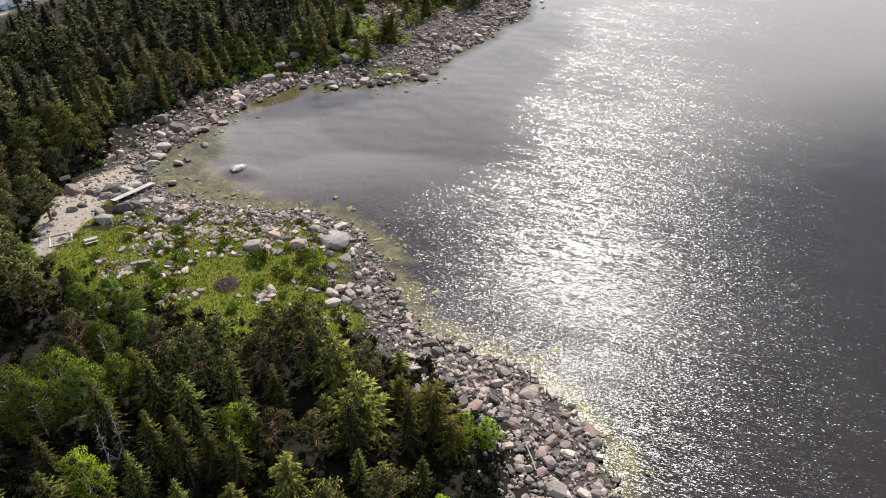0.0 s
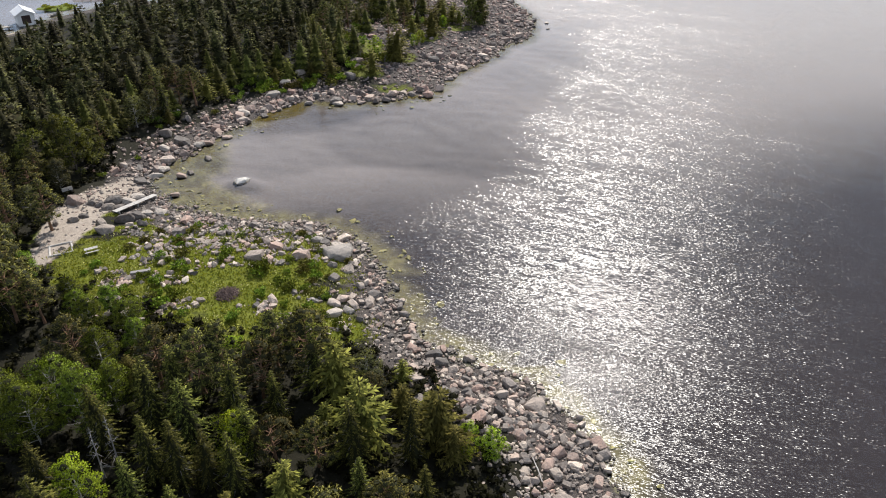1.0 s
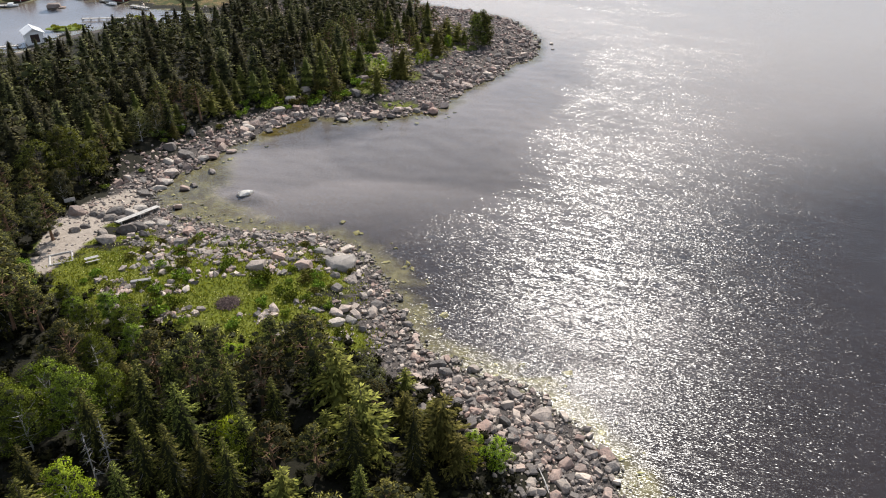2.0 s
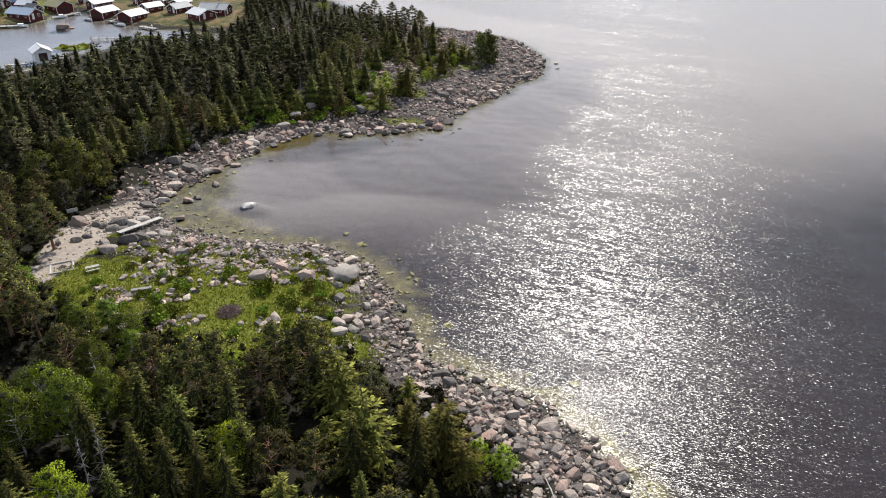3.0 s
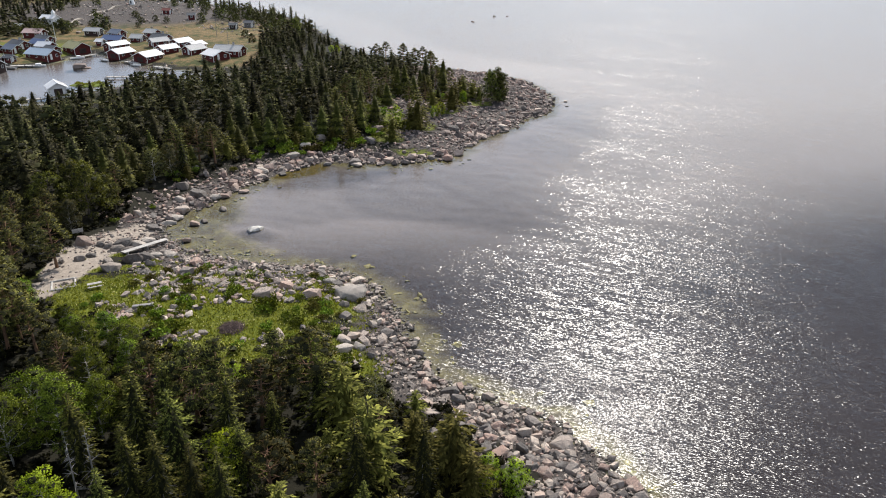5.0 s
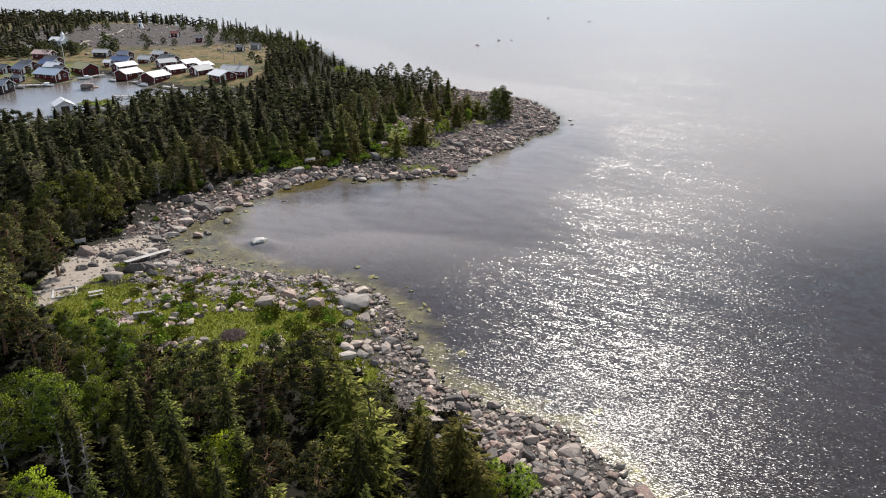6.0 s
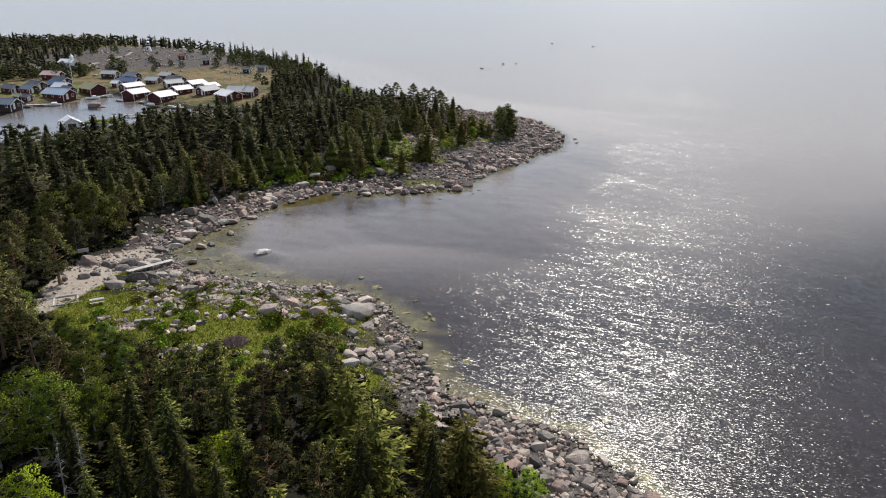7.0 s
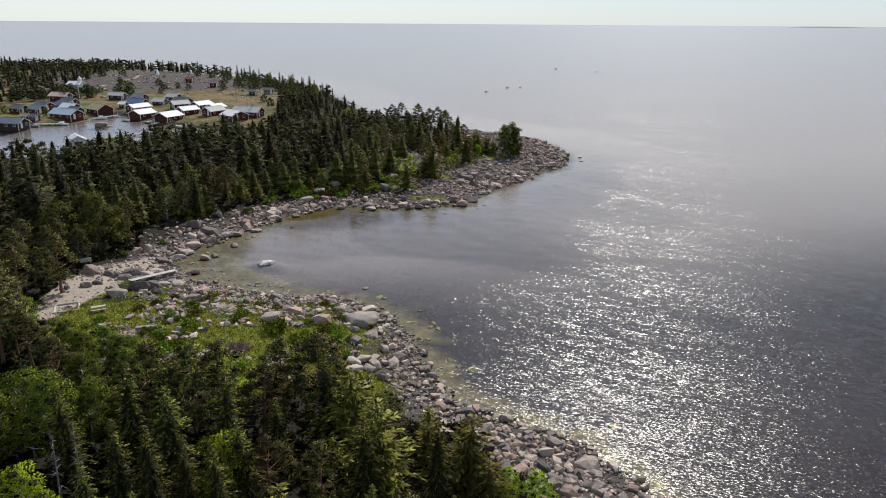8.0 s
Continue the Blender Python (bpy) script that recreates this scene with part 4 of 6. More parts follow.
def make_broadleaf(rs, h=6.5, radius=2.1, leaves=3200, mat=M_LEAF, size=0.22, name="birch", label="leafy green birch with a rounded crown", group="broad-leaved trees", low=0.3, bark=M_BIRCH):
    ob = thing(name, label, "tree" if h > 2.6 else "shrub", group)
    part("trunk", trunk_bm(rs, h * 0.9, 0.013 * h + 0.02, 0.05), bark, ob)
    centres, radii, starts, ends = [], [], [], []
    for i in range(24):
        u = low + (1 - low) * (i + rs.rand()) / 24
        az = i * 2.4 + rs.uniform(-0.6, 0.6)
        w = (u - low) / (1 - low)
        r = radius * math.sqrt(max(0.05, 1 - (1.5 * w - 0.5) ** 2 * 0.9)) * rs.uniform(0.35, 0.95)
        c = (r * math.cos(az), r * math.sin(az), u * h * 0.95)
        centres.append(c)
        radii.append(rs.uniform(0.24, 0.42) * radius)
        starts.append((0, 0, max(0.1, u * h * 0.9 - 0.5 * r)))
        ends.append(c)
    tagged(part("branchwork", limbs_bm(starts, ends, 0.006 * h), bark, ob), kind="stuff")
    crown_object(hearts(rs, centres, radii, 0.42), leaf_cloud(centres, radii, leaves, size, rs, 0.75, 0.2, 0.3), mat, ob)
    return ob


def make_dead(rs, h=6.0):
    ob = thing("dead_tree", "bare silvery dead spruce standing in the wood", "tree", "dead trees")
    part("trunk", trunk_bm(rs, h, 0.09, 0.05), M_DEAD, ob)
    for _ in range(34):
        u, az = rs.uniform(0.2, 0.97), rs.uniform(0, 6.28)
        r = 1.25 * (1.08 - u) * rs.uniform(0.6, 1.2)
        a = Vector((0.03 * h * u ** 1.5, 0, u * h))
        b = a + Vector((r * math.cos(az), r * math.sin(az), rs.uniform(-0.35, 0.15) * r))
        part("branch", bm_tube([a, a.lerp(b, 0.5) + Vector((0, 0, 0.05)), b], [0.025, 0.016, 0.004], 4), M_DEAD, ob)
    return ob


def in_view(x, y):
    """True inside the camera's wedge of view, outside which nothing is planted."""
    return np.abs(x) < 0.70 * y + 9


def sow(rs, n, box, gap, taken, keep):
    """Places no closer than gap to each other."""
    cell, out = {}, []
    for x, y, g in taken:
        cell.setdefault((int(x // 3), int(y // 3)), []).append((x, y, g))
    xs, ys = rs.uniform(box[0], box[1], n), rs.uniform(box[2], box[3], n)
    ok = keep(xs, ys)
    gaps = gap[0] + (gap[1] - gap[0]) * rs.rand(n)
    for x, y, g, k in zip(xs, ys, gaps, ok):
        if not k:
            continue
        i, j = int(x // 3), int(y // 3)
        if all((x - a) ** 2 + (y - b) ** 2 > (0.5 * (g + c)) ** 2 for di in (-1, 0, 1) for dj in (-1, 0, 1) for a, b, c in cell.get((i + di, j + dj), ())):
            cell.setdefault((i, j), []).append((x, y, g))
            out.append((x, y, g))
    return out


def build_near_trees():
    rs = np.random.RandomState(21)
    spruces = [make_spruce(rs, 8.0, rs.uniform(2.1, 2.9), 20, 8, 28, rs.uniform(0.04, 0.16), ragged=rs.uniform(0.25, 0.42), size=0.74, heart=0.42) for _ in range(7)]
    edge_spruces = [make_spruce(rs, 8.0, rs.uniform(2.1, 3.0), 15, 6, 11, rs.uniform(0.02, 0.08), ragged=rs.uniform(0.25, 0.42), size=1.2, heart=0.6, inner=M_SPRUCE, tip=0.88) for _ in range(5)]
    pines = [make_pine(rs, 8.0, rs.uniform(2.1, 2.7), rs.uniform(0.18, 0.42), 2800) for _ in range(4)]
    birches = [make_broadleaf(rs, 6.5, rs.uniform(1.9, 2.4), 7600, size=0.125) for _ in range(3)]
    fresh = [make_broadleaf(rs, 4.0, 1.6, 4400, M_FRESH, 0.115, "rowan", "bright green young rowan in full leaf", "rowans", 0.15) for _ in range(2)]
    olive = [make_broadleaf(rs, 5.5, 1.9, 3400, M_OLIVE, 0.15, "willow", "dusty olive-green willow at the edge of the wood", "willows", 0.12) for _ in range(2)]
    alders = [make_broadleaf(rs, 7.5, 2.6, 3600, M_ALDER, 0.24, "alder", "dark green dense alder with a round crown", "alders", 0.08, M_BARK) for _ in range(2)]
    young = [make_young(rs) for _ in range(3)]
    dead = [make_dead(rs)]
    rs = np.random.RandomState(77)
    # kind, x, y, height in metres
    S, P, B, F, W, D, A, Y, E = spruces, pines, birches, fresh, olive, dead, alders, young, edge_spruces
    # tall Y trees near y 45 to 53: sunlit crowns painted as brighter needles
    chosen = [(S, -9.8, 53.0, 8.6), (S, -0.3, 43.3, 8.0), (Y, 2.1, 45.7, 7.2), (P, -18.4, 52.8, 9.0), (P, -20.6, 51.9, 9.0), (P, -10.4, 54.6, 9.0), (P, -13.9, 55.3, 8.0),
              (S, -13.1, 49.4, 6.0), (S, -5.3, 43.4, 8.0), (Y, -4.6, 45.9, 8.0), (P, -8.6, 43.2, 6.0), (P, -12.4, 43.6, 6.0), (S, -15.2, 40.6, 7.0), (S, -20.0, 41.4, 8.0), (S, -19.9, 45.5, 9.0),
              (S, -22.5, 42.1, 8.0), (D, -26.6, 41.7, 6.2), (D, -25.9, 43.2, 6.2), (B, -30.0, 47.0, 8.0), (B, -33.0, 49.5, 7.6), (B, -33.5, 45.5, 7.4), (B, -28.4, 50.0, 6.6), (B, -36.5, 47.0, 7.5), (F, -27.3, 39.0, 5.6), (B, -31.5, 55.8, 6.0), (B, -28.5, 58.0, 5.2), (B, -30.8, 61.8, 5.0),
              (B, -35.0, 62.5, 5.2), (B, -34.5, 66.0, 4.2), (B, -39.6, 68.6, 3.6), (P, -44.0, 64.0, 8.5), (F, -15.9, 44.0, 5.6), (F, 7.0, 44.0, 3.4),
              (F, 5.0, 46.0, 2.2), (F, 4.4, 43.6, 2.4), (S, 0.7, 39.0, 5.0), (S, -4.7, 39.7, 5.0), (S, -14.6, 44.5, 7.0), (S, -17.6, 41.3, 7.0), (P, -25.2, 53.5, 8.0), (W, -4.8, 53.8, 4.6),
              (Y, -7.6, 52.3, 7.4), (P, -49.5, 85.8, 7.8), (A, -53.0, 104.0, 9.0), (A, -56.5, 107.0, 8.6), (A, -57.5, 102.0, 8.4), (A, -51.8, 108.0, 6.4), (W, -46.8, 123.8, 6.5), (W, -49.2, 122.0, 6.0), (S, -45.0, 125.5, 8.5),
              (P, -47.0, 70.0, 8.5), (P, -41.6, 64.8, 6.2), (P, -44.4, 67.0, 7.6), (S, -45.6, 64.8, 9.6), (B, -37.6, 65.4, 4.2), (P, -46.6, 67.4, 9.0), (P, -52.0, 76.0, 8.5), (S, -46.5, 61.0, 10.5), (S, -24.0, 47.5, 9.5), (S, -22.0, 50.0, 9.0), (P, -56.5, 88.0, 8.0), (W, -52.5, 80.0, 4.5), (B, -46.5, 72.8, 4.4),
              (A, 16.2, 185.2, 8.0), (A, 18.8, 186.4, 7.8), (A, 17.4, 188.0, 8.6), (Y, 9.2, 186.4, 7.0), (Y, 7.0, 184.2, 5.6), (Y, 11.4, 189.0, 5.4), (Y, 5.6, 176.5, 7.8), (Y, -2.6, 157.6, 8.4), (Y, -4.2, 159.0, 6.0), (Y, -16.4, 147.2, 5.4), (Y, -7.9, 149.8, 5.6), (F, 2.8, 169.6, 3.4), (F, 1.2, 168.4, 2.8), (F, 8.8, 183.0, 3.2), (F, -7.6, 162.0, 4.2), (F, -5.4, 156.0, 2.4), (W, -11.0, 158.6, 2.4), (W, -13.0, 168.0, 2.2), (P, -5.0, 175.5, 6.8), (P, -1.0, 181.0, 6.0), (Y, 0.8, 176.6, 5.4), (E, -10.5, 178.8, 6.2), (E, -12.4, 163.5, 6.4), (Y, -20.5, 148.0, 3.6), (Y, -1.6, 168.0, 3.2), (Y, 13.2, 187.0, 4.6), (Y, -28.0, 146.0, 3.2), (Y, -36.5, 137.0, 3.4), (Y, -44.0, 124.0, 3.0), (Y, 3.6, 43.4, 4.6), (Y, -1.2, 49.6, 4.2), (Y, 1.4, 49.0, 3.4), (Y, -2.5, 38.5, 4.6),
              (P, -2.0, 231.0, 7.3), (P, -4.5, 233.0, 6.8), (P, -8.4, 234.0, 7.8), (P, -14.3, 240.0, 7.6), (P, -17.0, 238.0, 7.0), (P, 0.6, 229.0, 6.2), (A, -54.5, 298.0, 8.6), (F, -33.0, 262.0, 3.2), (F, -35.5, 265.0, 2.8), (E, -22.5, 240.0, 5.6), (D, -25.5, 152.0, 6.2), (E, 2.2, 183.0, 4.6), (Y, 8.4, 196.0, 4.6), (P, 5.6, 203.0, 5.6), (Y, 9.5, 205.0, 3.6), (Y, 3.2, 214.0, 5.0), (P, 0.5, 222.0, 7.4), (Y, 12.6, 198.0, 3.0), (D, -23.3, 164.0, 7.0)]
    taken = [(x, y, 1.7) for _, x, y, _ in chosen]
    rows = {id(k): [] for k in (S, P, B, F, W, D, A, Y, E)}
    for k, x, y, h in chosen:
        rows[id(k)].append((x, y, h))

    def keep(x, y):
        return (signed_distance(wood, x, y) > 0) & in_view(x, y) & (x < 2.5) & (((x + 40) / 5.5) ** 2 + ((y - 58.5) / 5.0) ** 2 > 1) & (((x + 42) / 8.0) ** 2 + ((y - 69.5) / 6.0) ** 2 > 1)

    for x, y, g in sow(rs, 9000, (-64, 12, 26, 100), (3.4, 5.4), taken, keep):
        left = x < -30
        u = rs.rand()
        k = (P if u < 0.45 else S if u < 0.8 else W) if (left and y > 52) else (B if u < 0.35 else S if u < 0.85 else F) if left else (S if u < 0.72 else P if u < 0.93 else F)
        h = rs.uniform(5.0, 9.6) if k is S else rs.uniform(6.0, 9.2) if k is P else rs.uniform(3.0, 5.5)
        if x > -32 and y > 48:
            h = min(h, 4.4 if x > -6 else max(2.6, 7.4 - 0.75 * max(0.0, y - 52)))
        if x < -36 and y > 59:
            h = min(h, 6.4)
        if k is S and (h < 5.6 or x > -26 and rs.rand() < 0.2):
            k, h = Y, h * 0.7
        rows[id(k)].append((x, y, h))
        taken.append((x, y, g))
    # the front rows of the wood behind the bay
    def keep_bay(x, y):
        e = signed_distance(wood, x, y)
        return (e > 0) & (e < 7) & in_view(x, y) & (x > -75)
    for x, y, g in sow(rs, 2600, (-58, 16, 98, 205), (2.2, 3.2), taken, keep_bay):
        k = (E, P, Y, W)[int(np.searchsorted((0.52, 0.76, 0.92), rs.rand()))]
        if len(rows[id(S)]) + len(rows[id(E)]) >= 296 and k is E:
            continue
        rows[id(k)].append((x, y, rs.uniform(4.5, 9.0) if k is E else rs.uniform(5, 8.5) if k is P else rs.uniform(3, 6) if k is Y else rs.uniform(2, 4)))
        taken.append((x, y, g))
    for k, full in ((S, 8.0), (E, 8.0), (P, 8.0), (B, 6.5), (F, 4.0), (W, 5.5), (D, 6.0), (A, 7.5), (Y, 4.0)):
        places = []
        for i, (x, y, h) in enumerate(rows[id(k)]):
            s = h / full
            places.append((i % len(k), place(x, y, rs.uniform(0, 360), s * (1.45 if k is E and s < 0.9 else 1.28 if k is P else 1.25 if k is Y else 1.12 if s < 0.8 else 1.0), 0.05, s, (rs.uniform(-2.5, 2.5), rs.uniform(-2.5, 2.5)))))
        spread(k, places)
    return taken


near_trees = build_near_trees()


def build_woods(taken):
    """The wood behind the bay, and the trees of the far shore."""
    rs = np.random.RandomState(8)
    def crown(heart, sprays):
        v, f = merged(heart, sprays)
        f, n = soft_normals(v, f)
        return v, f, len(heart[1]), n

    def needles(*given, **named):
        """Single pointed sprays, for trees that stay far off."""
        v, f = spruce_sprays(*given, **named)
        v = v.reshape(-1, 4, 3)[:, 1:].reshape(-1, 3)
        return v, np.arange(len(v)).reshape(-1, 3)

    shapes = []
    for _ in range(9):
        r = rs.uniform(2.1, 3.2)
        shapes.append(crown(spruce_heart(rs, 8.0, r, 8, 8, 0.03, 0.50, 0.9), needles(rs, 8.0, r, 18, 8, 8, 0.03, rs.uniform(0.25, 0.45), 1.2, rs.uniform(0.72, 0.95), 0.34, 0.7)))
    for _ in range(5):
        cs = [(1.9 * math.cos(i * 2.4) * rs.uniform(0.3, 1), 1.9 * math.sin(i * 2.4) * rs.uniform(0.3, 1), 8 * (0.25 + 0.72 * i / 18)) for i in range(18)]
        rr = rs.uniform(0.5, 0.95, 18)
        shapes.append(crown(hearts(rs, cs, rr, 0.62), leaf_cloud(cs, rr, 560, 0.32, rs, 0.6, -0.3, 0.24)))
    coarse = [crown(spruce_heart(rs, 8.0, 2.1, 5, 6, 0.03, 0.55, 0.9), needles(rs, 8.0, rs.uniform(1.8, 2.6), 9, 5, 4, 0.05, 0.4, 2.0, wide=0.36)) for _ in range(5)]
    scrub = []
    for _ in range(3):
        cs = [(2.2 * math.cos(i * 2.4) * rs.uniform(0.3, 1), 2.2 * math.sin(i * 2.4) * rs.uniform(0.3, 1), 8 * (0.2 + 0.7 * i / 8)) for i in range(8)]
        rr = rs.uniform(0.8, 1.3, 8)
        scrub.append(crown(hearts(rs, cs, rr, 0.7), leaf_cloud(cs, rr, 110, 0.8, rs, 0.6, -0.3, 0.26)))
    thin = [crown(spruce_heart(rs, 8.0, 1.1, 6, 6, 0.1, 0.5, 0.9), needles(rs, 8.0, 1.35, 16, 5, 7, 0.12, 0.6, 2.0, wide=0.4)) for _ in range(4)]
    stem = bm_tube([(0, 0, -0.3), (0.02, 0, 3.5), (0, 0, 7.7)], [0.15, 0.09, 0.015], 5)
    sv, sf = np.array([v.co[:] for v in stem.verts]), [[v.index for v in f.verts] for f in stem.faces]
    stem.normal_update()
    sn = np.array([v.normal[:] for v in stem.verts])
    stem.free()

    def planted(name, label, spots, kinds, broad=1.0):
        vs, fs, mi, hue, normals, at = [], [], [], [], [], 0
        z = height(np.array([s[0] for s in spots]), np.array([s[1] for s in spots]))
        for (x, y, h), zz in zip(spots, z):
            v, f, dark, nv = kinds[rs.randint(len(kinds))]
            a, s = rs.uniform(0, 6.28), h / 8.0
            w = broad * s * (1.1 if s < 0.8 else 1.0) * rs.uniform(0.85, 1.25)
            own = rs.rand()
            for vv, ff, nn, m in ((v, f.tolist(), nv, 0), (sv, sf, sn, 1)):
                normals.append(np.stack([nn[:, 0] * math.cos(a) - nn[:, 1] * math.sin(a), nn[:, 0] * math.sin(a) + nn[:, 1] * math.cos(a), nn[:, 2]], 1))
                vs.append(np.stack([(vv[:, 0] * math.cos(a) - vv[:, 1] * math.sin(a)) * w + x, (vv[:, 0] * math.sin(a) + vv[:, 1] * math.cos(a)) * w + y, vv[:, 2] * s + zz], 1))
                fs += [[i + at for i in t] for t in ff]
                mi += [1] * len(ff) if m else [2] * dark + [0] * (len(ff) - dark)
                hue.append(np.full(len(vv), own))
                at += len(vv)
        ob = mesh_object(name, np.vstack(vs), fs, [M_WOODS, M_BARK, M_WOODS_SHADE], None, True, mi)
        set_normals(ob, np.vstack(normals))
        ob.data.attributes.new("tree", "FLOAT", "POINT").data.foreach_set("value", np.concatenate(hue).astype(np.float32))
        tagged(ob, label, "woods", kind="stuff")

    spots = [(x, y, (4.2 + 6.4 * rs.rand() ** 0.8) * (0.52 if x > -46 and y > 230 else 0.7 if x > -46 and y > 208 else 0.85 if y > 250 else 0.6 if y > 205 and x < -52 else 0.5 if y > 168 and x < -72 else 0.7 if y > 155 and x < -72 else 0.85 if y > 180 else 1)) for x, y, g in
             sow(rs, 25000, (-135, 22, 92, 308), (2.9, 4.6), taken, lambda x, y: (signed_distance(wood, x, y) > 0.5) & in_view(x, y) & (((x + 104) / 10) ** 2 + ((y - 186) / 11) ** 2 > 1))]
    planted("woods", "dense dark spruce wood behind the bay", spots, shapes, 1.2)
    far = [(x, y, 3.0 + 4.5 * rs.rand() ** 1.5) for x, y, g in
           sow(rs, 14000, (-330, -110, 280, 540), (4.3, 6.2), [], lambda x, y: (land(x, y) > 8) & (((x < -168 - 0.35 * np.clip(y - 330, 0, 80)) & (y > 284)) | ((y > 436) & (x < -130))) & in_view(x, y))]
    planted("far_woods", "dark spruce wood beyond the fishing village", far, coarse + scrub, 1.35)
    rim = [(x, y, rs.uniform(3.5, 8)) for x, y, g in
           sow(rs, 1500, (-200, -38, 268, 520), (5.0, 11.0), [], lambda x, y: (land(x, y) > 3) & (land(x, y) < 22) & (y > 262) & ((x > -62) & (y > 300) | (y > 345)) & (x > -190))]
    planted("shore_trees", "sparse wind-thinned spruces along the outer shore", rim, thin)


build_woods(near_trees)


def build_undergrowth():
    """Juniper, blueberry and young growth that fill the floor of the near wood, coloured for tree shade."""
    rs = np.random.RandomState(55)
    shapes = []
    for k in range(5):
        cs = [(rs.uniform(-0.5, 0.5), rs.uniform(-0.5, 0.5), rs.uniform(0.15, 0.6)) for _ in range(3)]
        rr = rs.uniform(0.35, 0.6, 3)
        shapes.append(merged(hearts(rs, cs, rr, 0.6), leaf_cloud(cs, rr, 60, 0.24, rs, 0.8, -0.3)))
    spots = sow(rs, 12000, (-64, 8, 26, 100), (0.9, 1.6), [], lambda x, y: (signed_distance(wood, x, y) > np.where(x < -6, -2.2, -1.8)) & in_view(x, y) & (rs.rand(len(x)) < np.where(signed_distance(wood, x, y) > -0.5, 1.0, 0.5)))
    spots += sow(rs, 9000, (-58, 22, 98, 200), (1.3, 2.4), [], lambda x, y: (np.abs(signed_distance(wood, x, y) - 1.0) < 3.2) & in_view(x, y))
    x, y = np.array([p[0] for p in spots]), np.array([p[1] for p in spots])
    n = len(x)
    rows = np.stack([x, y, height(x, y), rs.uniform(0.6, 1.5, n), rs.uniform(0, 6.28, n), rs.uniform(-0.1, 0.1, n), rs.randint(0, 5, n)], 1)
    tagged(join_copies("undergrowth", shapes, rows, M_UNDER), "low undergrowth of juniper and bilberry, darkened for the shade beneath the trees", "undergrowth", kind="stuff")


# leaf colours lowered to carry the shade cast by the trees above
M_UNDER = foliage_material("undergrowth_in_shade", (0.009, 0.011, 0.003), (0.017, 0.020, 0.005), (0.034, 0.040, 0.009), joined=True)
build_undergrowth()


# ---- the fishing village ----
def gable_bm(length, width, wall, rise):
    """Walls with two gables; the ridge runs along x."""
    bm = bmesh.new()
    x, y = length / 2, width / 2
    ring = [[bm.verts.new(p) for p in ((s * x, -y, -1.2), (s * x, y, -1.2), (s * x, y, wall), (s * x, 0, wall + rise), (s * x, -y, wall))] for s in (-1, 1)]
    a, b = ring
    bm.faces.new(a[::-1])
    bm.faces.new(b)
    for i in range(5):
        j = (i + 1) % 5
        bm.faces.new((a[i], a[j], b[j], b[i]))
    return bm


